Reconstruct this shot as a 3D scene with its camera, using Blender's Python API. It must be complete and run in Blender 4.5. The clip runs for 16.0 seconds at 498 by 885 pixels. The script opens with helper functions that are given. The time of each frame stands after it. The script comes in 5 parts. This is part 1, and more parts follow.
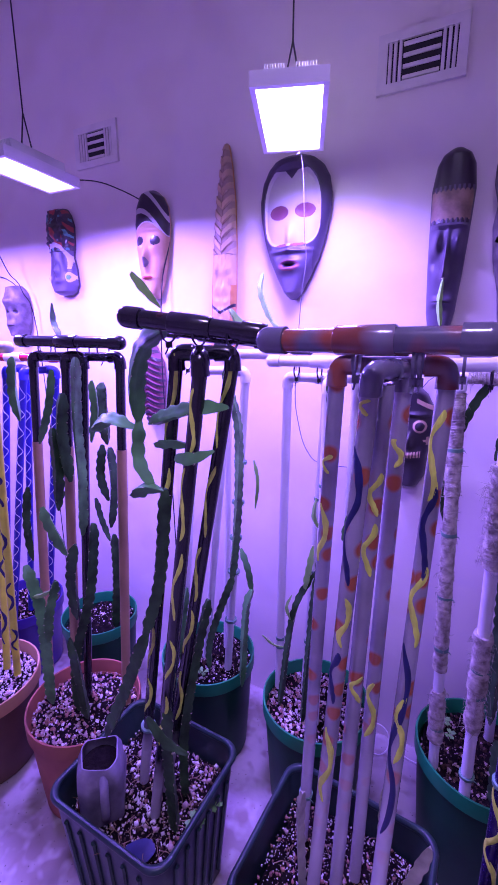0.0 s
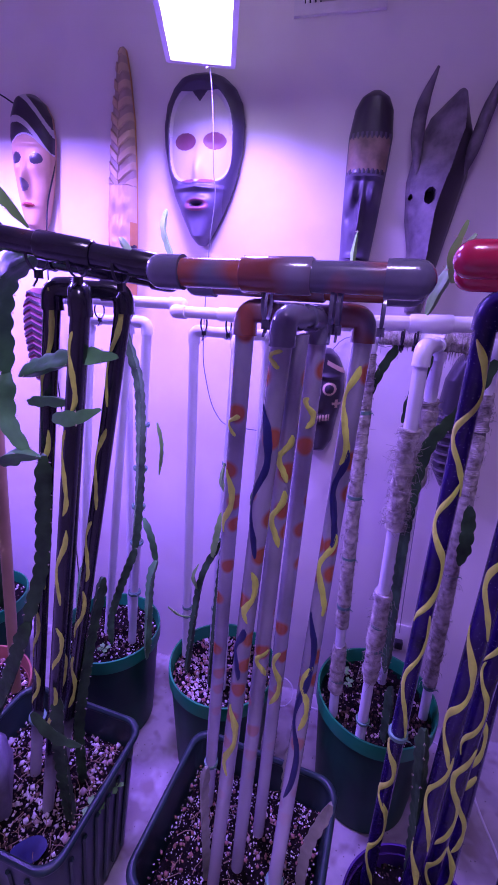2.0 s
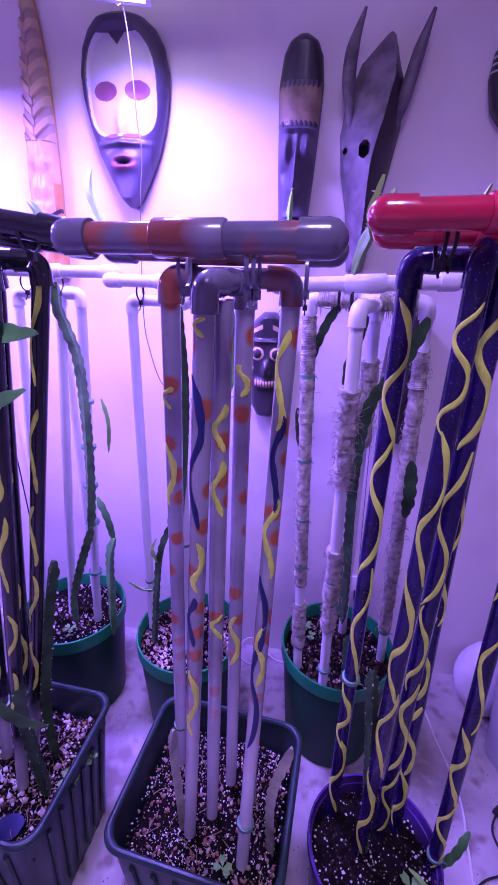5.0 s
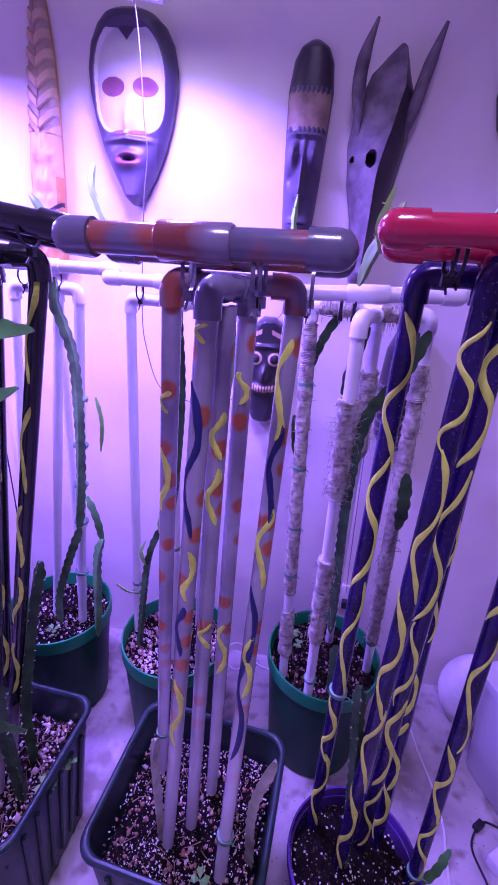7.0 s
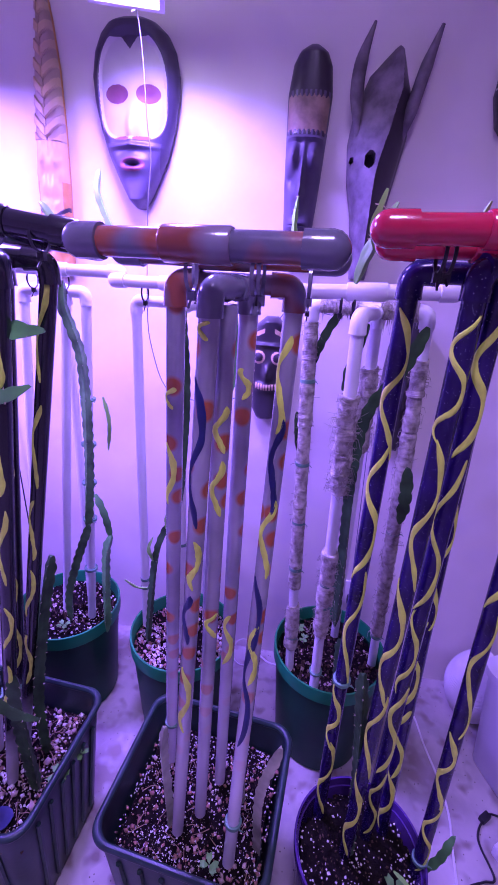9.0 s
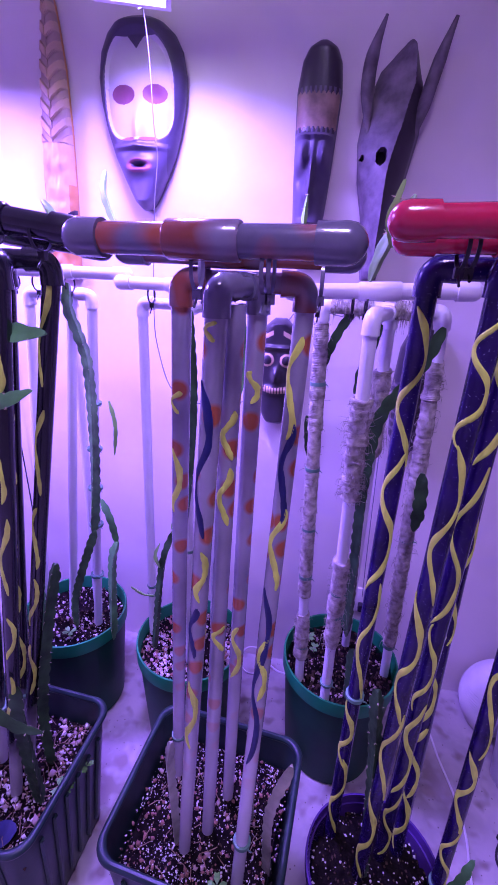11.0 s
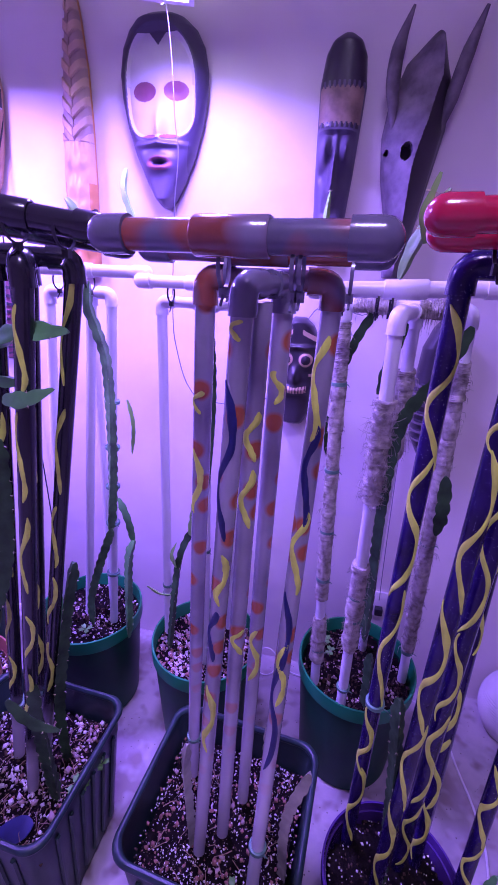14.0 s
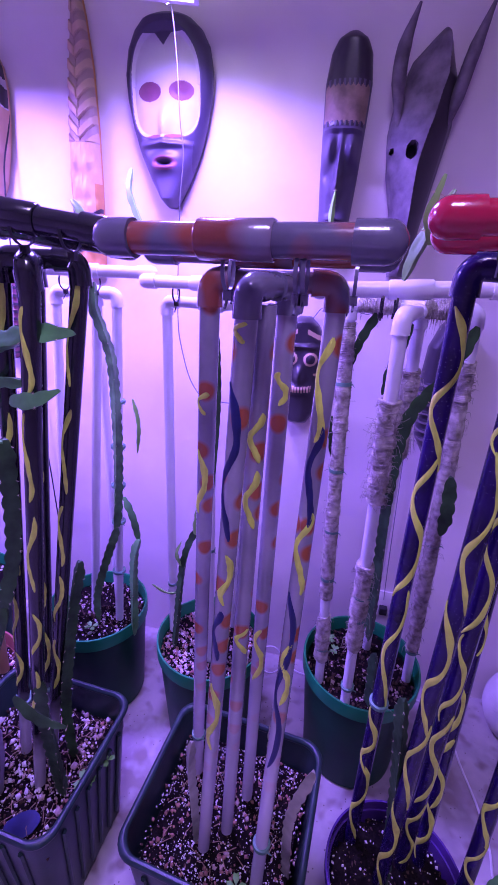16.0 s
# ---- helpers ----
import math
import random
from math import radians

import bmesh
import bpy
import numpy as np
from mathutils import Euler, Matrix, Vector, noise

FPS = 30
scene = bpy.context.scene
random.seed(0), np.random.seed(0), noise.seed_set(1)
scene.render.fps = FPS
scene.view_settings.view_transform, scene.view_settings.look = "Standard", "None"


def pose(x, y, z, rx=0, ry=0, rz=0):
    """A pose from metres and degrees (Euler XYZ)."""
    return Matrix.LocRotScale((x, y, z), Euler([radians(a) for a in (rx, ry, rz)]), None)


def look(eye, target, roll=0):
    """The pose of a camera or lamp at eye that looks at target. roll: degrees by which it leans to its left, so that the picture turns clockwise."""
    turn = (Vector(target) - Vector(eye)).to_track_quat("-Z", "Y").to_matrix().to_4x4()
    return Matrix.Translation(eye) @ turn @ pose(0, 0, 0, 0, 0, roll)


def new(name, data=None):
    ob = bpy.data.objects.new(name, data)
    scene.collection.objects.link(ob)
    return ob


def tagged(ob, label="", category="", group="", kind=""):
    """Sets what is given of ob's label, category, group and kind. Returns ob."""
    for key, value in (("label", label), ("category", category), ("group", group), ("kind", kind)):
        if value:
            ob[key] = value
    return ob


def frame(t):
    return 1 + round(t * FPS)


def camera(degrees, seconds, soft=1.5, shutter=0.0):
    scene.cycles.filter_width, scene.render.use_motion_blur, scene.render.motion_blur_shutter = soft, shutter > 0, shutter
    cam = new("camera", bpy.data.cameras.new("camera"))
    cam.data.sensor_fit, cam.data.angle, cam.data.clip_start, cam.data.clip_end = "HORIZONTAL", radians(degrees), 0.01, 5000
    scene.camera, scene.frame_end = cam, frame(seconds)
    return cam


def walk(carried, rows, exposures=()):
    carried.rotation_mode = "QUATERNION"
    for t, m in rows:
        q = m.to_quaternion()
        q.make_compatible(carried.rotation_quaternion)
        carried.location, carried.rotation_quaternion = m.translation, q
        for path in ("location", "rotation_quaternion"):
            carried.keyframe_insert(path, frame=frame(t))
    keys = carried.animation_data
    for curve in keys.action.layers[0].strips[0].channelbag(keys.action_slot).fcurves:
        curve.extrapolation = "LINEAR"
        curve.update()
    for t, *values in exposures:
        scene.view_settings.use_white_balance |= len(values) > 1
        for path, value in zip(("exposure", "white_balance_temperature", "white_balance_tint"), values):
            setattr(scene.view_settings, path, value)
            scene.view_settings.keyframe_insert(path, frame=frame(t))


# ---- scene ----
cam = camera(61.0, 16.0)
PATH = [
    (0, (0.105, 0.06, 1.538), (-0.755, 1.806, 1.079), -0.1),
    (0.5, (0.061, 0.074, 1.531), (-0.93, 1.751, 1.076), 0.5),
    (1, (0.04, 0.117, 1.517), (-0.839, 1.829, 0.973), 2.1),
    (1.5, (0.057, 0.137, 1.511), (-0.596, 1.936, 0.929), 3.8),
    (2, (0.09, 0.147, 1.508), (-0.366, 1.996, 0.899), 3.4),
    (2.5, (0.118, 0.141, 1.515), (-0.257, 1.999, 0.876), 2.7),
    (3, (0.129, 0.14, 1.508), (-0.16, 1.999, 0.83), 2.7),
    (3.5, (0.12, 0.158, 1.493), (-0.142, 2.004, 0.771), 2.3),
    (6, (0.131, 0.163, 1.519), (-0.155, 1.998, 0.776), 1.0),
    (6.5, (0.125, 0.17, 1.51), (-0.146, 2.009, 0.772), 3.0),
    (7, (0.118, 0.173, 1.515), (-0.122, 2.018, 0.781), 4.1),
    (7.5, (0.122, 0.185, 1.506), (-0.108, 2.032, 0.775), 4.3),
    (8, (0.129, 0.18, 1.506), (-0.102, 2.026, 0.772), 4.2),
    (8.5, (0.131, 0.167, 1.509), (-0.116, 2.011, 0.776), 3.8),
    (9, (0.127, 0.149, 1.514), (-0.141, 1.991, 0.782), 3.2),
    (11.5, (0.118, 0.184, 1.506), (-0.199, 2.023, 0.787), 3.0),
    (12, (0.106, 0.189, 1.505), (-0.221, 2.025, 0.782), 4.1),
    (12.5, (0.106, 0.182, 1.506), (-0.235, 2.014, 0.779), 3.9),
    (13, (0.108, 0.171, 1.508), (-0.241, 2.002, 0.783), 3.4),
    (13.5, (0.108, 0.177, 1.507), (-0.25, 2.005, 0.781), 2.9),
    (14, (0.106, 0.185, 1.506), (-0.261, 2.011, 0.778), 2.6),
    (14.5, (0.102, 0.187, 1.508), (-0.274, 2.01, 0.777), 2.6),
    (15, (0.096, 0.184, 1.508), (-0.289, 2.004, 0.773), 2.8),
    (15.5, (0.098, 0.182, 1.508), (-0.294, 2.001, 0.775), 2.9),
    (16, (0.107, 0.184, 1.511), (-0.282, 2.002, 0.773), 2.4),
]
walk(cam, [(t, look(eye, target, roll)) for t, eye, target, roll in PATH],
     [(0, -0.02), (0.5, -0.12), (1, -0.15), (2, -0.26), (3, -0.05), (6, 0.25), (8, 0.27), (12, 0.21), (14, 0.11), (16, 0.08)])


# ---- light ----
world = bpy.data.worlds.new("room_dark")
scene.world = world
world.use_nodes = True
world.node_tree.nodes["Background"].inputs[0].default_value = (0.5, 0.4, 0.8, 1)
world.node_tree.nodes["Background"].inputs[1].default_value = 0.008
GROW = (0.245, 0.128, 1.0)


def area(name, eye, target, sx, sy, watts, colour):
    la = bpy.data.lights.new(name, "AREA")
    la.shape, la.size, la.size_y, la.energy, la.color = "RECTANGLE", sx, sy, watts, colour
    ob = new(name, la)
    ob.matrix_world = look(eye, target)
    return ob


# centre, turn, half width, half length, power
LAMPS = [((-0.331, 1.187, 2.080), 18.7, 0.071, 0.152, 27.0), ((-1.146, 1.07, 2.05), 3.0, 0.055, 0.125, 62.0), ((-1.88, 1.00, 2.05), 8.0, 0.06, 0.13, 60.0)]
for (lx, ly, lz), turn, hw, hh, watts in LAMPS:
    beam = area("grow_light_beam", (lx, ly, lz - 0.014), (lx, ly, 0), 2 * hw, 2 * hh, watts, GROW)
    beam.data.spread = radians(150 if lx > -1 else 172)
    beam.matrix_world = pose(lx, ly, lz - 0.014, 0, 0, turn)

# overhead fill added out of view to brighten pots and pipe fronts
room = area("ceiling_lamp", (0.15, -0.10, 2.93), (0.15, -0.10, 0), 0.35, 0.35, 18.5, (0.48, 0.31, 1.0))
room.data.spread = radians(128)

# ---- materials ----


def material(name, colour, rough=0.5, metal=0.0, vary=0.15, scale=8.0, bump=0.1, bump_scale=60.0, spec=0.5, coat=0.0, dark=None):
    m = bpy.data.materials.new(name)
    m.use_nodes = True
    nt = m.node_tree
    b = nt.nodes["Principled BSDF"]
    b.inputs["Roughness"].default_value, b.inputs["Metallic"].default_value = rough, metal
    b.inputs["Specular IOR Level"].default_value, b.inputs["Coat Weight"].default_value = spec, coat
    b.inputs["Coat Roughness"].default_value = 0.05
    tc = nt.nodes.new("ShaderNodeTexCoord")
    n1 = nt.nodes.new("ShaderNodeTexNoise")
    n1.inputs["Scale"].default_value, n1.inputs["Detail"].default_value = scale, 6
    nt.links.new(tc.outputs["Object"], n1.inputs["Vector"])
    ramp = nt.nodes.new("ShaderNodeValToRGB")
    lo = dark or tuple(c * (1 - vary) for c in colour)
    hi = tuple(min(1, c * (1 + vary)) for c in colour)
    ramp.color_ramp.elements[0].color, ramp.color_ramp.elements[1].color = (*lo, 1), (*hi, 1)
    ramp.color_ramp.elements[0].position, ramp.color_ramp.elements[1].position = 0.32, 0.68
    nt.links.new(n1.outputs["Fac"], ramp.inputs["Fac"])
    nt.links.new(ramp.outputs["Color"], b.inputs["Base Color"])
    if bump:
        n2 = nt.nodes.new("ShaderNodeTexNoise")
        n2.inputs["Scale"].default_value, n2.inputs["Detail"].default_value = bump_scale, 4
        nt.links.new(tc.outputs["Object"], n2.inputs["Vector"])
        bp = nt.nodes.new("ShaderNodeBump")
        bp.inputs["Strength"].default_value, bp.inputs["Distance"].default_value = bump, 0.004
        nt.links.new(n2.outputs["Fac"], bp.inputs["Height"])
        nt.links.new(bp.outputs["Normal"], b.inputs["Normal"])
    m["ramp"] = ramp.name
    return m


def blend(m, colour, fac_maker):
    """Lay a second colour over a material by a factor that fac_maker builds from its nodes."""
    nt = m.node_tree
    b, ramp = nt.nodes["Principled BSDF"], nt.nodes[m["ramp"]]
    was = b.inputs["Base Color"].links[0].from_socket
    mix = nt.nodes.new("ShaderNodeMix")
    mix.data_type = "RGBA"
    nt.links.new(was, mix.inputs[6])
    mix.inputs[7].default_value = (*colour, 1)
    nt.links.new(fac_maker(nt), mix.inputs[0])
    nt.links.new(mix.outputs[2], b.inputs["Base Color"])
    return m


def ramp_of(nt, socket, a, b):
    r = nt.nodes.new("ShaderNodeMapRange")
    r.inputs[1].default_value, r.inputs[2].default_value = a, b
    nt.links.new(socket, r.inputs[0])
    return r.outputs[0]


def height_fac(a, b):
    def f(nt):
        tc = nt.nodes.new("ShaderNodeTexCoord")
        sx = nt.nodes.new("ShaderNodeSeparateXYZ")
        nt.links.new(tc.outputs["Object"], sx.inputs[0])
        n = nt.nodes.new("ShaderNodeTexNoise")
        n.inputs["Scale"].default_value = 14
        nt.links.new(tc.outputs["Object"], n.inputs["Vector"])
        ad = nt.nodes.new("ShaderNodeMath")
        ad.operation = "MULTIPLY_ADD"
        ad.inputs[1].default_value = 0.12
        nt.links.new(n.outputs["Fac"], ad.inputs[0])
        nt.links.new(sx.outputs["Z"], ad.inputs[2])
        return ramp_of(nt, ad.outputs[0], a, b)
    return f


def spot_fac(scale, a, b, stretch=0.55, shift=0.0):
    def f(nt):
        tc = nt.nodes.new("ShaderNodeTexCoord")
        mp = nt.nodes.new("ShaderNodeMapping")
        mp.inputs["Scale"].default_value = (scale, scale, scale * stretch)
        mp.inputs["Location"].default_value = (shift, shift * 0.7, shift * 1.3)
        nt.links.new(tc.outputs["Object"], mp.inputs["Vector"])
        v = nt.nodes.new("ShaderNodeTexVoronoi")
        v.inputs["Scale"].default_value = 1.0
        nt.links.new(mp.outputs[0], v.inputs["Vector"])
        return ramp_of(nt, v.outputs["Distance"], a, b)
    return f


def patch_fac(scale, a, b):
    def f(nt):
        tc = nt.nodes.new("ShaderNodeTexCoord")
        n = nt.nodes.new("ShaderNodeTexNoise")
        n.inputs["Scale"].default_value, n.inputs["Detail"].default_value = scale, 1
        nt.links.new(tc.outputs["Object"], n.inputs["Vector"])
        return ramp_of(nt, n.outputs["Fac"], a, b)
    return f


def dot_fac(cell, a, b):
    """Soft sprayed dots laid out over a pipe's unrolled surface, shifted from pipe to pipe."""
    def f(nt):
        uv = nt.nodes.new("ShaderNodeUVMap")
        info = nt.nodes.new("ShaderNodeObjectInfo")
        mul = nt.nodes.new("ShaderNodeMath")
        mul.operation = "MULTIPLY"
        mul.inputs[1].default_value = 7.3
        nt.links.new(info.outputs["Random"], mul.inputs[0])
        add = nt.nodes.new("ShaderNodeVectorMath")
        add.operation = "ADD"
        nt.links.new(uv.outputs[0], add.inputs[0])
        nt.links.new(mul.outputs[0], add.inputs[1])
        v = nt.nodes.new("ShaderNodeTexVoronoi")
        v.voronoi_dimensions = "2D"
        v.inputs["Scale"].default_value, v.inputs["Randomness"].default_value = 1 / cell, 0.7
        nt.links.new(add.outputs[0], v.inputs["Vector"])
        return ramp_of(nt, v.outputs["Distance"], a, b)
    return f


WALL = material("cream_wall_paint", (0.80, 0.74, 0.70), 0.42, vary=0.04, scale=3, bump=0.06, bump_scale=90, spec=0.4)
# faint yellowish and bluish smudges of light, mixed into the wall colour
WALL = blend(WALL, (0.66, 0.56, 0.44), patch_fac(4.5, 0.50, 1.15))
WALL = blend(WALL, (0.70, 0.66, 0.74), patch_fac(9.0, 0.55, 1.2))
CEIL = material("white_ceiling_paint", (0.78, 0.76, 0.74), 0.8, vary=0.03, bump=0.05)
FLOOR = material("pale_worn_concrete", (0.44, 0.41, 0.39), 0.7, vary=0.28, scale=5, bump=0.25, bump_scale=40)
FLOOR = blend(FLOOR, (0.22, 0.18, 0.15), patch_fac(2.6, 0.52, 0.72))
FLOOR = blend(FLOOR, (0.25, 0.21, 0.18), patch_fac(17.0, 0.53, 0.70))
FLOOR = blend(FLOOR, (0.52, 0.49, 0.46), patch_fac(23.0, 0.50, 0.90))
FLOOR = blend(FLOOR, (0.12, 0.10, 0.09), spot_fac(45, 0.12, 0.06, 1.0))
PVC = material("white_pvc", (0.78, 0.78, 0.80), 0.28, vary=0.04, scale=12, bump=0.03)
GREY = material("grey_spray_paint", (0.30, 0.29, 0.33), 0.22, vary=0.25, scale=10, bump=0.04, coat=0.8)
GREY0 = material("dark_grey_spray_paint", (0.15, 0.15, 0.195), 0.24, vary=0.3, scale=11, bump=0.05, coat=0.8)
BARGREY = blend(GREY0.copy(), (0.32, 0.085, 0.045), patch_fac(15.0, 0.45, 0.60))
BROWN = blend(material("red_brown_spray_paint", (0.22, 0.055, 0.030), 0.25, vary=0.25, scale=12, bump=0.04, coat=0.8), (0.20, 0.19, 0.24), patch_fac(18.0, 0.46, 0.66))
GREY = blend(GREY, (0.42, 0.11, 0.04), dot_fac(0.066, 0.27, 0.17))
GREYB = blend(GREY.copy(), (0.70, 0.68, 0.72), height_fac(0.95, 0.62))
BLACK = material("black_gloss_paint", (0.012, 0.012, 0.016), 0.22, vary=0.3, scale=10, bump=0.05, coat=0.4)
BLACKBAR = blend(BLACK.copy(), (0.26, 0.07, 0.04), patch_fac(9.0, 0.58, 0.72))
BLACKB = blend(BLACK.copy(), (0.55, 0.54, 0.55), height_fac(0.62, 0.50))
PURPLE = material("dark_purple_gloss_paint", (0.015, 0.005, 0.070), 0.2, vary=0.5, scale=18, bump=0.12, bump_scale=260, spec=0.3, coat=0.28)
PURPLE = blend(PURPLE, (0.26, 0.24, 0.42), spot_fac(230, 0.17, 0.10, 1.0))
RED = material("red_gloss_paint", (0.52, 0.012, 0.055), 0.22, vary=0.2, scale=9, bump=0.05, coat=0.8)
TANPIPE = material("tan_pipe", (0.38, 0.24, 0.13), 0.45, vary=0.15, scale=9)
YELLOW = material("yellow_craft_paint", (0.70, 0.84, 0.12), 0.35, vary=0.15, scale=40, bump=0.3, bump_scale=180)
NAVY = material("navy_craft_paint", (0.012, 0.018, 0.11), 0.35, vary=0.2, scale=40, bump=0.2)
GREENPOT = material("dark_green_pot_plastic", (0.004, 0.056, 0.022), 0.42, vary=0.25, scale=7, bump=0.05, spec=0.2)
RIM = material("green_rim_plastic", (0.008, 0.23, 0.085), 0.4, vary=0.2, scale=9, bump=0.05)
BOXPL = material("black_green_tub_plastic", (0.016, 0.040, 0.036), 0.38, vary=0.35, scale=12, bump=0.08, spec=0.45)
SOIL = material("dark_potting_soil", (0.009, 0.007, 0.006), 0.95, vary=0.5, scale=60, bump=0.9, bump_scale=140, spec=0.06)

# ---- builders ----
R = random.Random(7)


def link(name, bm, mats, parent=None, label="", smooth=True):
    me = bpy.data.meshes.new(name)
    bmesh.ops.recalc_face_normals(bm, faces=bm.faces)
    bm.to_mesh(me)
    bm.free()
    for m in (mats if isinstance(mats, (list, tuple)) else [mats]):
        me.materials.append(m)
    if smooth:
        me.shade_smooth()
        me.set_sharp_from_angle(angle=radians(38))
    ob = new(name, me)
    if parent:
        ob.parent = parent
    if label:
        ob["label"] = label
    return ob


def part(name, bm, mat, parent, label=""):
    return link(name, bm, mat, parent, label)


def thing(name, label, category, group="", at=(0, 0, 0)):
    ob = new(name)
    ob.location = at
    ob.empty_display_size = 0.05
    return tagged(ob, label, category, group)


def box(bm, lo, hi, mat=0, bevel=0.0):
    r = bmesh.ops.create_cube(bm, size=1)
    c, s = [(a + b) / 2 for a, b in zip(lo, hi)], [b - a for a, b in zip(lo, hi)]
    for v in r["verts"]:
        v.co = Vector([v.co[i] * s[i] + c[i] for i in range(3)])
    fs = {f for v in r["verts"] for f in v.link_faces}
    for f in fs:
        f.material_index = mat
    if bevel:
        es = list({e for v in r["verts"] for e in v.link_edges})
        bmesh.ops.bevel(bm, geom=es, offset=bevel, segments=2, affect="EDGES", profile=0.5)
    return bm


def frames(path):
    """Points with a side and an up direction carried along a path."""
    pts = [Vector(p) for p in path]
    out, up = [], None
    for i, p in enumerate(pts):
        d = (pts[min(i + 1, len(pts) - 1)] - pts[max(i - 1, 0)]).normalized()
        if up is None:
            up = d.orthogonal().normalized() if abs(d.z) < 0.9 else (Vector((1, 0, 0)) - d * d.x).normalized()
        up = (up - d * up.dot(d)).normalized()
        out.append((p, up, d.cross(up), d))
    return out


def tube(bm, path, r, n=14, caps=True, mat=0):
    """A round tube along a path; r is a radius or one for each point."""
    rr = r if isinstance(r, (list, tuple)) else [r] * len(path)
    rings, lay, run = [], bm.loops.layers.uv.verify(), [0.0]
    for p, q in zip(path, path[1:]):
        run.append(run[-1] + (Vector(q) - Vector(p)).length)
    for (p, a, b, _), q in zip(frames(path), rr):
        rings.append([bm.verts.new(p + (a * math.cos(2 * math.pi * k / n) + b * math.sin(2 * math.pi * k / n)) * q) for k in range(n)])
    for i, (s, t) in enumerate(zip(rings, rings[1:])):
        for k in range(n):
            f = bm.faces.new((s[k], s[(k + 1) % n], t[(k + 1) % n], t[k]))
            f.material_index = mat
            for lp, (du, dv) in zip(f.loops, ((0, 0), (1, 0), (1, 1), (0, 1))):
                lp[lay].uv = ((k + du) / n * 6.283 * rr[i], run[i + dv])
    if caps:
        for ring in (rings[0], rings[-1]):
            f = bm.faces.new(ring)
            f.material_index = mat
    return bm


def lathe(bm, profile, n=48, mat=0, centre=(0, 0)):
    """A turned shape from (radius, height) pairs, closed where the radius is 0."""
    rings = []
    for r, z in profile:
        rings.append([bm.verts.new((centre[0] + r * math.cos(2 * math.pi * k / n), centre[1] + r * math.sin(2 * math.pi * k / n), z)) for k in range(n)])
    for s, t in zip(rings, rings[1:]):
        for k in range(n):
            f = bm.faces.new((s[k], s[(k + 1) % n], t[(k + 1) % n], t[k]))
            f.material_index = mat
    bm.faces.new(rings[0])
    bm.faces.new(rings[-1])
    return bm


def arc(p, d0, d1, r, n=6):
    """Points of a quarter bend from p - d0*r to p + d1*r."""
    p, d0, d1 = Vector(p), Vector(d0).normalized(), Vector(d1).normalized()
    a, b = p - d0 * r, p + d1 * r
    return [(1 - t) ** 2 * a + 2 * t * (1 - t) * p + t * t * b for t in [i / n for i in range(n + 1)]]


def wavy(p0, p1, n, bow=0.0):
    p0, p1 = Vector(p0), Vector(p1)
    return [p0.lerp(p1, i / n) + Vector((bow, bow * 0.5, 0)) * math.sin(math.pi * i / n) for i in range(n + 1)]


PR, FR = 0.0135, 0.0170     # pipe and fitting radius of the uprights
BR, CR = 0.0158, 0.0190     # the same of the top bars


def snake(parent, p0, p1, s0, s1, a0, amp, waves, width, mat, name="painted_snake", r=PR, blobs=0.3):
    """A wavy line of thick paint lying on a pipe from p0 to p1, between the shares s0 and s1 of its length."""
    bm = bmesh.new()
    p0, p1 = Vector(p0), Vector(p1)
    (_, a, b, d), _ = frames([p0, p1])
    n = max(24, int(abs(s1 - s0) * 230))
    ph = R.uniform(0, 6)
    rows = []
    for i in range(n + 1):
        t = i / n
        c = p0.lerp(p1, s0 + (s1 - s0) * t)
        ang = a0 + amp * (math.sin(waves * 2 * math.pi * t + ph) + 0.16 * math.sin(waves * 4.1 * math.pi * t + ph * 2.3))
        w = width * (0.25 + 0.75 * min(1.0, 7 * t, 9 * (1 - t)) ** 0.6) * (1 + blobs * 0.5 * math.sin(ph + t * 15) + blobs * 0.25 * math.sin(ph + t * 41))
        slope = abs(math.cos(waves * 2 * math.pi * t + ph))
        w *= 1 + 0.30 * slope * amp
        row = []
        for k in range(5):
            e = ang + (k / 4 - 0.5) * w / r
            h = r + (0.0012 if 0 < k < 4 else 0.0001)
            row.append(bm.verts.new(c + (a * math.cos(e) + b * math.sin(e)) * h))
        rows.append(row)
    for s, t in zip(rows, rows[1:]):
        for k in range(4):
            bm.faces.new((s[k], s[k + 1], t[k + 1], t[k]))
    return part(name, bm, mat, parent)


def upright(stand, p0, p1, mat, r=PR, name="pipe", label=""):
    bm = bmesh.new()
    tube(bm, wavy(p0, p1, 6), r, 16)
    return part(name, bm, mat, stand, label)


def elbow(stand, p, d_in, d_out, mat, r=FR, size=0.030):
    bm = bmesh.new()
    a = arc(p, d_in, d_out, size * 0.62, 7)
    path = [a[0] - Vector(d_in).normalized() * size * 0.5] + a + [a[-1] + Vector(d_out).normalized() * size * 0.5]
    tube(bm, path, [r] + [r * 0.97] * 8 + [r], 16)
    return part("elbow", bm, mat, stand)


def hoop(stand, a, b, mat, z, matb=None, drop=0.0):
    """Two uprights a and b, each (base, top), joined by elbows and a short level pipe."""
    tops = []
    for base, top in (a, b):
        p = upright(stand, base, top, matb or mat)
        tops.append(Vector(top))
    d = (tops[1] - tops[0])
    d.z = 0
    d.normalize()
    up = Vector((0, 0, 1))
    ca, cb = Vector((tops[0].x, tops[0].y, z)), Vector((tops[1].x, tops[1].y, z))
    elbow(stand, ca, up, d, mat)
    elbow(stand, cb, up, -d, mat)
    bm = bmesh.new()
    tube(bm, [ca + d * 0.02, cb - d * 0.02], PR, 16)
    part("cross_pipe", bm, mat, stand)


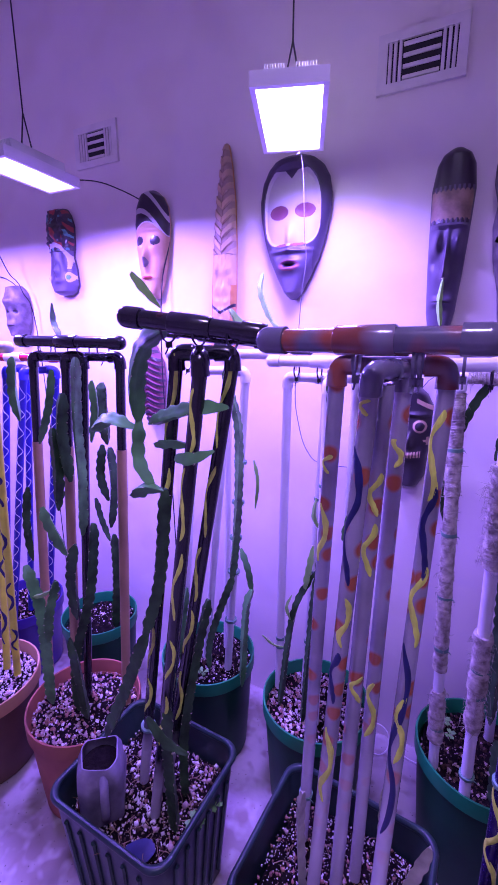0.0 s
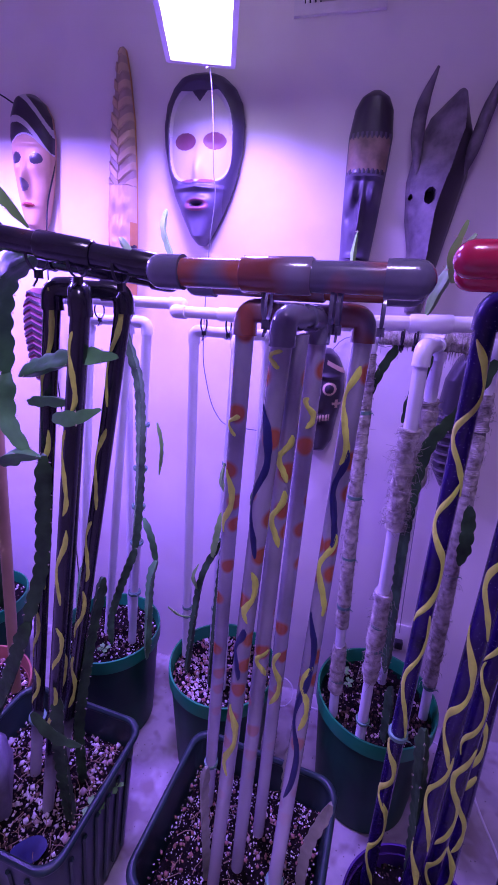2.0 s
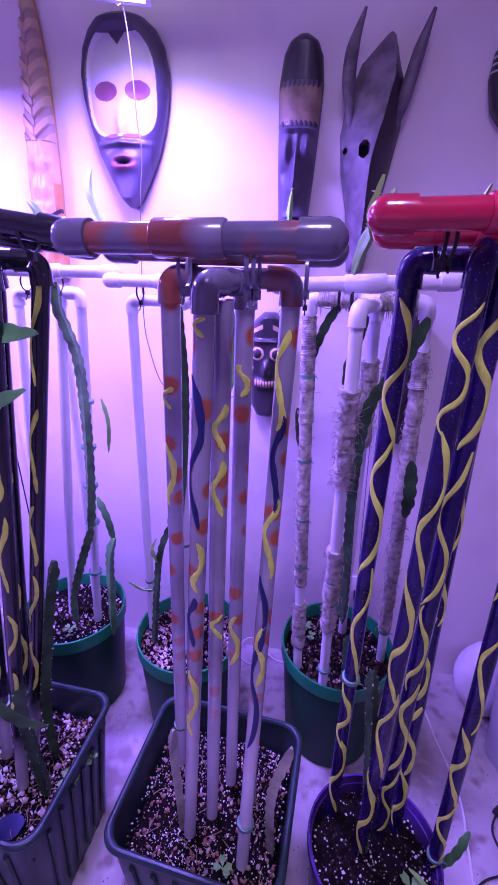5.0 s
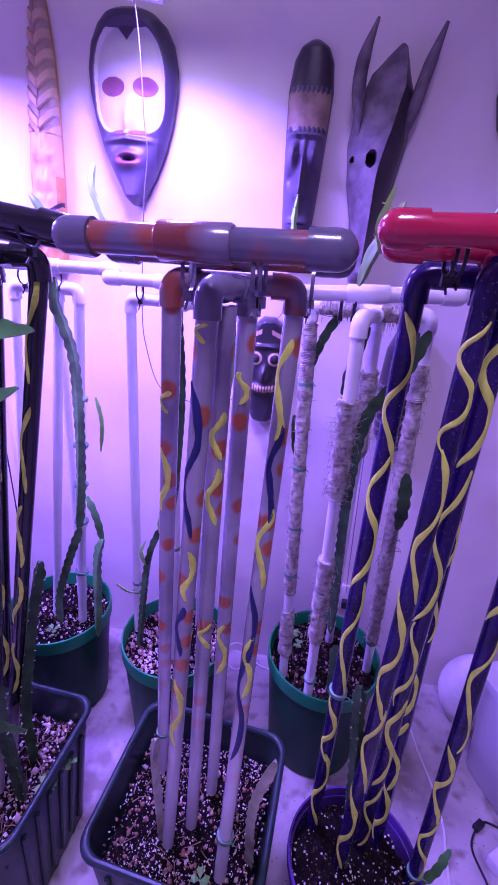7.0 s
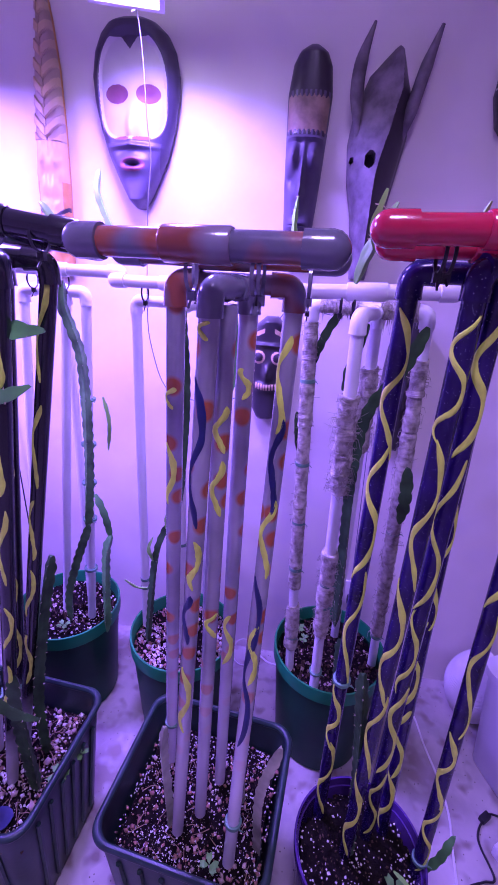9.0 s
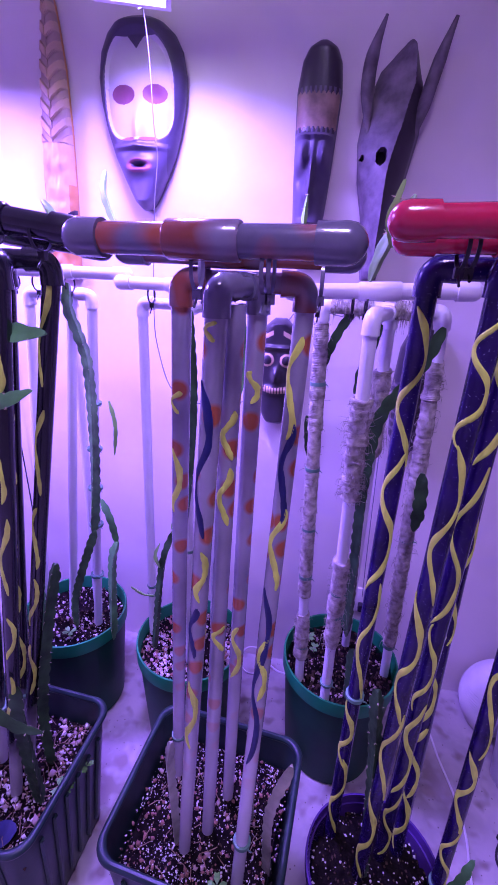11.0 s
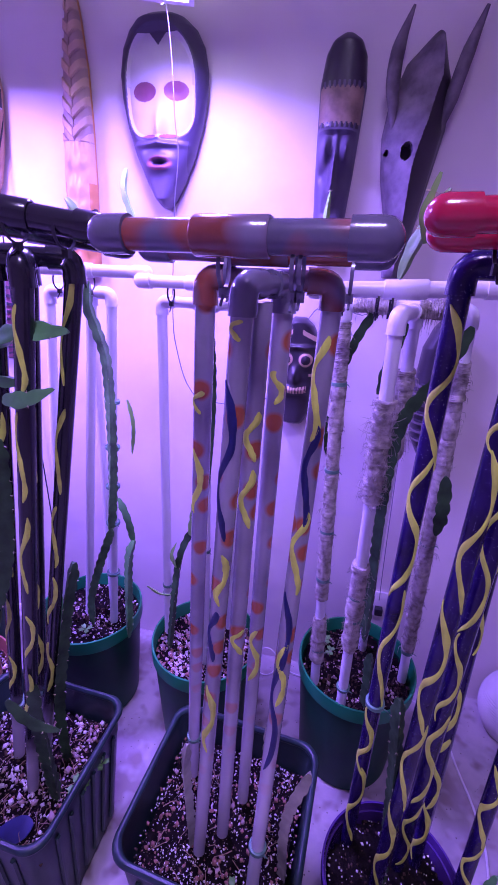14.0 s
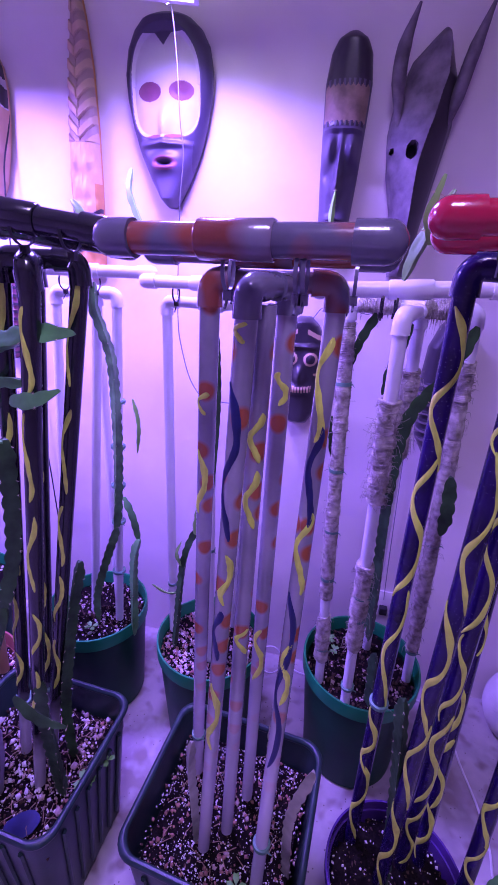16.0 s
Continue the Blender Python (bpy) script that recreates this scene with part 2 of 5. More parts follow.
def top_bar(stand, p0, p1, mats, br=BR, cr=CR):
    """A level bar with domed caps at both ends and a tee in the middle."""
    p0, p1 = Vector(p0), Vector(p1)
    d = (p1 - p0).normalized()
    L = (p1 - p0).length
    bm = bmesh.new()
    tube(bm, [p0 + d * 0.02, p1 - d * 0.02], br, 20)
    part("top_bar", bm, mats[0], stand)
    for e, s in ((p0, d), (p1, -d)):
        bm = bmesh.new()
        prof = [(0.0, 0.15), (0.002, 0.45), (0.006, 0.74), (0.011, 0.92), (0.018, 1.0), (0.046, 1.0), (0.0465, 0.86)]
        tube(bm, [e + s * q for q, _ in prof], [cr * w for _, w in prof], 20)
        part("end_cap", bm, mats[1], stand)
    bm = bmesh.new()
    m = (p0 + p1) / 2
    tube(bm, [m - d * 0.038, m - d * 0.036, m + d * 0.036, m + d * 0.038], [cr * 0.93, cr, cr, cr * 0.93], 20)
    part("tee_sleeve", bm, mats[2], stand)


def zip_tie(stand, c, axis, r, mat, height=1.0, tail=0.035):
    """A cable tie looped round a bar and the pipe under it, its end sticking out."""
    axis = Vector(axis).normalized()
    side = axis.cross(Vector((0, 0, 1))).normalized()
    bm = bmesh.new()
    n = 20
    ring = [[], []]
    for k in range(n):
        e = 2 * math.pi * k / n
        o = side * math.cos(e) * r + Vector((0, 0, math.sin(e) * r * height))
        for j in (0, 1):
            for q in (1.0, 1.06):
                ring[j].append(bm.verts.new(Vector(c) + o * q + axis * (j - 0.5) * 0.004))
    for k in range(n):
        a, b = 2 * k, 2 * ((k + 1) % n)
        for f in ((ring[0][a], ring[0][b], ring[1][b], ring[1][a]), (ring[0][a + 1], ring[1][a + 1], ring[1][b + 1], ring[0][b + 1]),
                  (ring[0][a], ring[0][a + 1], ring[0][b + 1], ring[0][b]), (ring[1][a], ring[1][b], ring[1][b + 1], ring[1][a + 1])):
            bm.faces.new(f)
    low = Vector(c) - Vector((0, 0, r * height))
    box(bm, low - Vector((0.0045, 0.004, 0.010)), low + Vector((0.0045, 0.004, 0.001)))
    tube(bm, [low, low - Vector((0, 0, tail * 0.6)) + side * 0.004, low - Vector((0, 0, tail)) + side * 0.012], 0.0016, 5)
    return part("cable_tie", bm, mat, stand)


TIE = material("black_nylon", (0.015, 0.015, 0.018), 0.4, bump=0)


def stones_mesh(bm, spots, lo, hi, mats=3, seed=1):
    """Many small uneven stones; each takes one of the materials."""
    g = random.Random(seed)
    base = [(1, 0, 0), (-1, 0, 0), (0, 1, 0), (0, -1, 0), (0, 0, 1), (0, 0, -1)]
    tri = [(0, 2, 4), (2, 1, 4), (1, 3, 4), (3, 0, 4), (2, 0, 5), (1, 2, 5), (3, 1, 5), (0, 3, 5)]
    for x, y, z in spots:
        s = lo + (hi - lo) * g.random() ** 2.2
        rot = Euler((g.random() * 6, g.random() * 6, g.random() * 6)).to_matrix()
        sh = Vector((s * g.uniform(0.7, 1.2), s * g.uniform(0.6, 1.1), s * g.uniform(0.5, 0.9)))
        vs = []
        for c in base:
            v = rot @ Vector([c[i] * sh[i] * g.uniform(0.8, 1.15) for i in range(3)])
            vs.append(bm.verts.new(v + Vector((x, y, z + s * 0.25))))
        q = g.random()
        mi = 0 if q < 0.42 else (1 if q < 0.72 else 2)
        for t in tri:
            bm.faces.new([vs[i] for i in t]).material_index = mi
    return bm


PERLITE = material("white_perlite", (0.72, 0.68, 0.66), 0.9, vary=0.15, scale=80, bump=0.4)
SCORIA = material("red_scoria", (0.32, 0.16, 0.115), 0.9, vary=0.35, scale=60, bump=0.6)
GRAVEL = material("pink_grey_gravel", (0.44, 0.33, 0.29), 0.85, vary=0.3, scale=40, bump=0.4)
STRAW = material("dry_straw", (0.30, 0.20, 0.12), 0.8, vary=0.3, scale=30, bump=0.2)
BARK = material("brown_bark_chips", (0.07, 0.045, 0.03), 0.9, vary=0.5, scale=60, bump=0.5, spec=0.12)


def soil_disc(pot, inside, z, mats, count, lo, hi, seed, half=None, more=()):
    """Soil filling a pot to z, with loose stones on top. inside(x, y) says whether a spot is inside."""
    g = random.Random(seed)
    ext = half
    bm = bmesh.new()
    n = 22
    grid = {}
    for i in range(n + 1):
        for j in range(n + 1):
            x, y = (i / n * 2 - 1) * ext, (j / n * 2 - 1) * ext
            if inside(x, y):
                h = 0.010 * noise.noise(Vector((x * 12, y * 12, seed)))
                grid[i, j] = bm.verts.new((x, y, z + h))
    for (i, j) in list(grid):
        q = [(i, j), (i + 1, j), (i + 1, j + 1), (i, j + 1)]
        if all(k in grid for k in q):
            bm.faces.new([grid[k] for k in q])
    part("soil", bm, SOIL, pot, "dark damp potting soil")
    for bi, (bmats, bcount, blo, bhi, patchy) in enumerate([(mats, count, lo, hi, 1.0)] + list(more)):
        bm = bmesh.new()
        spots = []
        while len(spots) < bcount:
            x, y = g.uniform(-ext, ext), g.uniform(-ext, ext)
            if inside(x * 1.02, y * 1.02) and noise.noise(Vector((x * 9, y * 9, seed + 5 + bi * 3))) > g.uniform(-0.9, 0.25) * patchy:
                spots.append((x, y, z + 0.010 * noise.noise(Vector((x * 12, y * 12, seed)))))
        stones_mesh(bm, spots, blo, bhi, seed=seed + bi)
        st = link("loose_gravel", bm, bmats, pot, "loose pale and brown stones", smooth=False)
        tagged(st, kind="stuff")
        if bi:
            st.data.shade_smooth()


def twigs(pot, count, half, z, seed):
    """Dry straw and root bits lying on the soil."""
    g = random.Random(seed)
    bm = bmesh.new()
    for _ in range(count):
        p = Vector((g.uniform(-half, half), g.uniform(-half, half), z + g.uniform(0.002, 0.012)))
        e, n = g.uniform(0, 6.28), g.uniform(0.012, 0.05)
        o = Vector((math.cos(e), math.sin(e), g.uniform(-0.2, 0.25))) * n
        tube(bm, [p, p + o * 0.5 + Vector((g.uniform(-0.004, 0.004), g.uniform(-0.004, 0.004), 0.003)), p + o], [0.0012, 0.001, 0.0006], 4)
    tagged(part("straw", bm, STRAW, pot, "dry straw and root bits"), kind="stuff")


def round_pot(name, label, x, y, r, h, body, rim_mat, stones, count, seed, group="", rim_h=0.047, taper=0.82, soil=0.045, lo=0.002, hi=0.008):
    pot = thing(name, label, "plant pot", group, (x, y, 0))
    bm = bmesh.new()
    t = 0.005
    lathe(bm, [(0.02, 0.004), (r * taper - 0.01, 0.0), (r * taper, 0.008), (r * 0.955, h - rim_h), (r * 0.955 - t, h - rim_h), (r * taper - t, 0.02), (0.02, 0.015)])
    part("body", bm, body, pot)
    bm = bmesh.new()
    rings = [(r * 0.957, h - rim_h - 0.004), (r * 0.995, h - rim_h), (r, h - 0.006), (r * 0.994, h), (r * 0.965, h), (r * 0.955, h - 0.006), (r * 0.93, h - rim_h - 0.02)]
    n = 56
    vs = [[bm.verts.new((q * math.cos(2 * math.pi * k / n), q * math.sin(2 * math.pi * k / n), z)) for k in range(n)] for q, z in rings]
    for s, u in zip(vs, vs[1:] + vs[:1]):
        for k in range(n):
            bm.faces.new((s[k], s[(k + 1) % n], u[(k + 1) % n], u[k]))
    part("rim", bm, rim_mat, pot)
    rr = r * 0.93
    soil_disc(pot, lambda a, b: a * a + b * b < rr * rr, h - soil, stones, count, lo, hi, seed, rr * 1.02)
    return pot


def rounded_rect(w, d, rad, n=6):
    out = []
    for cx, cy, a in ((w / 2 - rad, d / 2 - rad, 0), (-w / 2 + rad, d / 2 - rad, 90), (-w / 2 + rad, -d / 2 + rad, 180), (w / 2 - rad, -d / 2 + rad, 270)):
        for i in range(n + 1):
            e = radians(a + 90 * i / n)
            out.append((cx + rad * math.cos(e), cy + rad * math.sin(e)))
    return out


def tub(name, label, x, y, turn, w, d, h, seed, stones, count, soil=0.095, lo=0.0012, hi=0.008, more=()):
    """A square laundry-tub planter: tapered sides with upright ribs and a rolled rim."""
    pot = thing(name, label, "plant tub", "", (x, y, 0))
    pot.rotation_euler = (0, 0, radians(turn))
    bm = bmesh.new()
    prof = [(0.80, 0.0), (0.82, 0.006), (0.985, h - 0.03), (0.985, h - 0.008), (0.968, h - 0.008), (0.80, 0.02), (0.4, 0.018)]
    rings = [[bm.verts.new((px * k, py * k, z)) for px, py in rounded_rect(w, d, 0.045)] for k, z in prof]
    m = len(rings[0])
    for s, u in zip(rings, rings[1:]):
        for k in range(m):
            bm.faces.new((s[k], s[(k + 1) % m], u[(k + 1) % m], u[k]))
    bm.faces.new(rings[0]), bm.faces.new(rings[-1])
    part("body", bm, BOXPL, pot)
    bm = bmesh.new()
    path = [(px * 1.0, py * 1.0, h - 0.008) for px, py in rounded_rect(w, d, 0.045, 8)]
    n = 10
    rings = []
    c = Vector((0, 0, h - 0.008))
    for p in path:
        o = (Vector(p) - c)
        o.z = 0
        o.normalize()
        rings.append([bm.verts.new(Vector(p) + o * 0.010 * math.cos(2 * math.pi * k / n) + Vector((0, 0, 0.009 * math.sin(2 * math.pi * k / n)))) for k in range(n)])
    for s, u in zip(rings, rings[1:] + rings[:1]):
        for k in range(n):
            bm.faces.new((s[k], s[(k + 1) % n], u[(k + 1) % n], u[k]))
    part("rim", bm, BOXPL, pot, "rolled dark plastic rim")
    for side in range(4):
        span = w if side % 2 == 0 else d
        off = (d if side % 2 == 0 else w) / 2
        for i in range(6):
            s = (i - 2.5) / 6 * (span - 0.08)
            bm = bmesh.new()
            a, b = Vector((s * 0.86, -off * 0.845, 0.04)), Vector((s, -off * 0.985, h - 0.06))
            tube(bm, [a, b], 0.006, 6)
            rb = part("rib", bm, BOXPL, pot)
            rb.rotation_euler = (0, 0, radians(90 * side))
    z = h - soil
    hw, hd = w / 2 * 0.925, d / 2 * 0.925
    soil_disc(pot, lambda a, b: abs(a) < hw and abs(b) < hd, z, stones, count, lo, hi, seed, max(hw, hd) * 1.0, more)
    return pot


# ---- the room ----
WY, CZ = 1.54, 2.96
X0, X1, Y0 = -3.4, 2.6, -2.2


def slab(name, lo, hi, mat, label):
    ob = link(name, box(bmesh.new(), lo, hi), mat, None, label, smooth=False)
    return tagged(ob, kind="structure")


slab("floor", (X0 - 0.12, Y0 - 0.12, -0.12), (X1 + 0.12, WY + 0.12, 0.0), FLOOR, "pale worn concrete floor with dark specks")
slab("ceiling", (X0 - 0.12, Y0 - 0.12, CZ), (X1 + 0.12, WY + 0.12, CZ + 0.1), CEIL, "plain white ceiling")
slab("wall_north", (X0 - 0.12, WY, 0.0), (X1 + 0.12, WY + 0.12, CZ), WALL, "cream painted plaster wall hung with masks")
slab("wall_south", (X0 - 0.12, Y0 - 0.12, 0.0), (X1 + 0.12, Y0, CZ), WALL, "plain cream painted wall")
slab("wall_west", (X0 - 0.12, Y0, 0.0), (X0, WY, CZ), WALL, "plain cream painted wall")
slab("wall_east", (X1, Y0, 0.0), (X1 + 0.12, WY, CZ), WALL, "plain cream painted wall")

# ---- pots ----
G3 = [GRAVEL, PERLITE, BARK]
round_pot("plant_pot", "tall dark green plastic pot with bright green rim, by the wall", 0.272, 1.237, 0.180, 0.40, GREENPOT, RIM, [BARK, GRAVEL, BARK], 900, 3, "green pots", hi=0.009)
round_pot("plant_pot", "dark green plastic pot with green rim and pale gravel", -0.215, 1.205, 0.175, 0.40, GREENPOT, RIM, [GRAVEL, SCORIA, PERLITE], 1500, 4, "green pots", hi=0.010)
round_pot("plant_pot", "dark green plastic pot with green rim under white pipes", -0.648, 1.235, 0.175, 0.40, GREENPOT, RIM, [BARK, PERLITE, GRAVEL], 800, 5, "green pots", hi=0.009)
round_pot("plant_pot", "small green plastic pot with a light green rim", -1.22, 1.25, 0.16, 0.38, GREENPOT, RIM, [BARK, PERLITE, GRAVEL], 400, 6, "green pots")
TERRA = material("terracotta", (0.30, 0.105, 0.06), 0.75, vary=0.2, scale=9, bump=0.2)
TANPOT = material("tan_glazed_clay", (0.45, 0.27, 0.13), 0.55, vary=0.2, scale=6, bump=0.15)
TANLOW = material("dark_brown_clay", (0.10, 0.05, 0.03), 0.55, vary=0.25, scale=6, bump=0.15)
PURPOT = material("purple_gloss_ceramic", (0.07, 0.03, 0.16), 0.22, vary=0.3, scale=8, bump=0.05, coat=0.3)
BLUEPOT = material("deep_blue_plastic", (0.05, 0.03, 0.22), 0.3, vary=0.2, scale=8, bump=0.05)
round_pot("plant_pot", "terracotta plastic pot with thick rounded rim and gravel", -0.94, 0.90, 0.187, 0.35, TERRA, TERRA, [GRAVEL, SCORIA, PERLITE], 1300, 7, rim_h=0.05, hi=0.010)
round_pot("plant_pot", "large tan pot filled with white pebbles", -1.37, 0.80, 0.205, 0.35, TANLOW, TANPOT, [PERLITE, PERLITE, GRAVEL], 1500, 8, rim_h=0.05, hi=0.011)
round_pot("plant_pot", "deep blue pot with gravel beside the wall", -1.68, 1.20, 0.185, 0.34, BLUEPOT, BLUEPOT, [GRAVEL, SCORIA, PERLITE], 600, 9, hi=0.010)
round_pot("plant_pot", "purple glossy pot with damp soil and perlite", 0.337, 0.73, 0.143, 0.36, PURPOT, PURPOT, [PERLITE, BARK, BARK], 520, 10, rim_h=0.02, soil=0.05, hi=0.005)
ta = tub("plant_tub", "black plastic tub planter with rolled rim, perlite and soil", -0.545, 0.755, -2.5, 0.37, 0.345, 0.42, 21, [PERLITE, GRAVEL, BARK], 1500, hi=0.006, more=[([PERLITE, PERLITE, GRAVEL], 330, 0.004, 0.0125, 0.8), ([BARK, SCORIA, BARK], 350, 0.002, 0.009, 0.6)])
twigs(ta, 170, 0.15, 0.325, 4)
tb = tub("plant_tub", "black plastic tub planter with soil, perlite and scoria", -0.030, 0.765, -5.0, 0.37, 0.345, 0.42, 22, [PERLITE, BARK, PERLITE], 3000, lo=0.0009, hi=0.0042, more=[([SCORIA, GRAVEL, SCORIA], 520, 0.0025, 0.0088, 1.0)])
twigs(tb, 40, 0.15, 0.325, 9)

# ---- trellises ----
b = thing("pipe_trellis", "grey painted pipe trellis with orange spots and painted snakes", "trellis", "pipe trellises", (-0.03, 0.75, 0))
b.location = (0, 0, 0)
hoop(b, ((-0.135, 0.85, 0.30), (-0.070, 0.734, 1.475)), ((0.057, 0.665, 0.30), (0.090, 0.76, 1.475)), BROWN, 1.504, GREYB)
hoop(b, ((-0.070, 0.703, 0.30), (-0.003, 0.66, 1.475)), ((0.002, 0.823, 0.30), (0.030, 0.745, 1.475)), GREY0, 1.499, GREYB)
upright(b, (-0.028, 0.746, 0.30), (0.012, 0.69, 1.48), GREYB)
top_bar(b, (-0.16, 0.625, 1.541), (0.150, 0.60, 1.541), (BARGREY, GREY0, BROWN))
top_bar(b, (-0.16, 0.735, 1.537), (0.158, 0.715, 1.537), (BARGREY, GREY0, BROWN))

a = thing("pipe_trellis", "black painted pipe trellis with yellow painted snakes", "trellis", "pipe trellises")
hoop(a, ((-0.589, 0.782, 0.30), (-0.385, 0.74, 1.50)), ((-0.522, 0.793, 0.30), (-0.282, 0.776, 1.50)), BLACK, 1.52, BLACKB)
hoop(a, ((-0.561, 0.836, 0.30), (-0.350, 0.765, 1.49)), ((-0.505, 0.725, 0.30), (-0.30, 0.69, 1.49)), BLACK, 1.515, BLACKB)
top_bar(a, (-0.445, 0.655, 1.585), (-0.175, 0.705, 1.549), (BLACKBAR, BLACKBAR, BLACK))
top_bar(a, (-0.47, 0.80, 1.570), (-0.21, 0.83, 1.540), (BLACK, BLACK, BLACK))

e = thing("pipe_trellis", "dark purple pipe trellis with yellow snakes and red top bars", "trellis", "pipe trellises")
hoop(e, ((0.253, 0.804, 0.30), (0.236, 0.752, 1.505)), ((0.468, 0.735, 0.30), (0.432, 0.735, 1.505)), PURPLE, 1.530)
hoop(e, ((0.312, 0.738, 0.30), (0.296, 0.686, 1.505)), ((0.363, 0.785, 0.30), (0.326, 0.700, 1.505)), PURPLE, 1.534)
upright(e, (0.402, 0.80, 0.30), (0.348, 0.772, 1.50), PURPLE)
top_bar(e, (0.168, 0.650, 1.566), (0.47, 0.66, 1.575), (RED, RED, RED))
top_bar(e, (0.180, 0.702, 1.557), (0.47, 0.712, 1.562), (RED, RED, RED))

d = thing("pipe_trellis", "white pipe trellis wrapped in frayed hessian strips", "trellis", "pipe trellises")
hoop(d, ((0.150, 1.161, 0.35), (0.108, 1.163, 1.44)), ((0.415, 1.235, 0.35), (0.350, 1.117, 1.44)), PVC, 1.462)
hoop(d, ((0.227, 1.086, 0.35), (0.200, 0.997, 1.44)), ((0.297, 1.329, 0.35), (0.25, 1.14, 1.44)), PVC, 1.455)
top_bar(d, (0.03, 1.04, 1.489), (0.39, 1.04, 1.505), (PVC, PVC, PVC), 0.0145, 0.0175)

c = thing("pipe_trellis", "plain white pipe trellis", "trellis", "pipe trellises")
hoop(c, ((-0.358, 1.235, 0.35), (-0.350, 1.245, 1.42)), ((-0.269, 1.255, 0.35), (-0.225, 1.23, 1.42)), PVC, 1.440)
hoop(c, ((-0.20, 1.15, 0.35), (-0.20, 1.15, 1.42)), ((-0.16, 1.30, 0.35), (-0.16, 1.30, 1.42)), PVC, 1.440)
top_bar(c, (-0.40, 1.20, 1.487), (-0.05, 1.18, 1.487), (PVC, PVC, PVC), 0.0145, 0.0175)

f = thing("pipe_trellis", "plain white pipe trellis in a green pot", "trellis", "pipe trellises")
hoop(f, ((-0.561, 1.229, 0.35), (-0.490, 1.245, 1.43)), ((-0.728, 1.179, 0.35), (-0.66, 1.23, 1.43)), PVC, 1.452)
hoop(f, ((-0.667, 1.246, 0.35), (-0.545, 1.24, 1.43)), ((-0.62, 1.33, 0.35), (-0.60, 1.33, 1.43)), PVC, 1.452)
top_bar(f, (-0.72, 1.15, 1.505), (-0.36, 1.22, 1.505), (PVC, PVC, PVC), 0.0145, 0.0175)

l = thing("pipe_trellis", "pipe trellis, black above and tan below", "trellis", "pipe trellises")
hoop(l, ((-1.143, 0.919, 0.30), (-1.07, 0.95, 1.48)), ((-0.83, 0.98, 0.30), (-0.75, 0.98, 1.48)), BLACK, 1.500)
hoop(l, ((-1.00, 0.914, 0.30), (-0.93, 0.95, 1.48)), ((-0.966, 0.935, 0.30), (-0.86, 0.95, 1.48)), BLACK, 1.500)
top_bar(l, (-1.11, 0.93, 1.546), (-0.70, 0.95, 1.538), (BLACK, BLACK, BLACK))

# ---- paint, ties and wraps on the trellises ----


def pipes_of(stand):
    return [o for o in stand.children if o.name.split(".")[0] == "pipe"]


def line(a, b, s):
    return Vector(a).lerp(Vector(b), s)


def face_angle(p0, p1, yaw=0.0):
    """The angle round a pipe that looks towards the open side of the room."""
    (_, u, v, _), _ = frames([p0, p1])
    w = Vector((math.sin(yaw), -math.cos(yaw), 0))
    return math.atan2(w.dot(v), w.dot(u))


B_UP = [((-0.135, 0.85, 0.30), (-0.070, 0.734, 1.475)), ((0.057, 0.665, 0.30), (0.090, 0.76, 1.475)), ((-0.070, 0.703, 0.30), (-0.003, 0.66, 1.475)),
        ((0.002, 0.823, 0.30), (0.030, 0.745, 1.475)), ((-0.028, 0.746, 0.30), (0.012, 0.69, 1.48))]
BS = [(0, 0.72, 0.82, YELLOW), (0, 0.87, 0.9, YELLOW), (1, 0.85, 0.97, YELLOW), (1, 0.74, 0.87, NAVY), (1, 0.64, 0.76, YELLOW), (1, 0.32, 0.64, NAVY), (1, 0.45, 0.56, YELLOW), (2, 0.74, 0.93, NAVY), (2, 0.97, 0.99, YELLOW), (2, 0.64, 0.72, YELLOW), (2, 0.34, 0.49, YELLOW), (2, 0.54, 0.63, NAVY), (4, 0.83, 0.89, YELLOW), (4, 0.74, 0.82, YELLOW), (4, 0.52, 0.57, YELLOW), (3, 0.4, 0.52, YELLOW), (3, 0.89, 0.93, YELLOW)]
bp = pipes_of(b)
for k, s0, s1, m in BS:
    p0, p1 = B_UP[k]
    owner = min(bp, key=lambda o: (sum((Vector(c) for c in o.bound_box), Vector()) / 8 - line(p0, p1, 0.5)).length)
    snake(owner, p0, p1, s0, s1, face_angle(p0, p1, R.uniform(-0.5, 0.5)), R.uniform(0.45, 0.8), 0.8 + abs(s1 - s0) * 3, 0.0095, m)

A_UP = [((-0.589, 0.782, 0.30), (-0.385, 0.74, 1.50)), ((-0.522, 0.793, 0.30), (-0.282, 0.776, 1.50)), ((-0.561, 0.836, 0.30), (-0.350, 0.765, 1.49)), ((-0.505, 0.725, 0.30), (-0.30, 0.69, 1.49))]
for p0, p1 in A_UP:
    owner = min(pipes_of(a), key=lambda o: (sum((Vector(c) for c in o.bound_box), Vector()) / 8 - line(p0, p1, 0.5)).length)
    s = 0.25
    while s < 0.93:
        q = R.uniform(0.09, 0.15)
        snake(owner, p0, p1, s, s + q, face_angle(p0, p1, R.uniform(-0.2, 0.7)), 0.55, 0.9, 0.0075, YELLOW)
        s += q + R.uniform(0.02, 0.05)

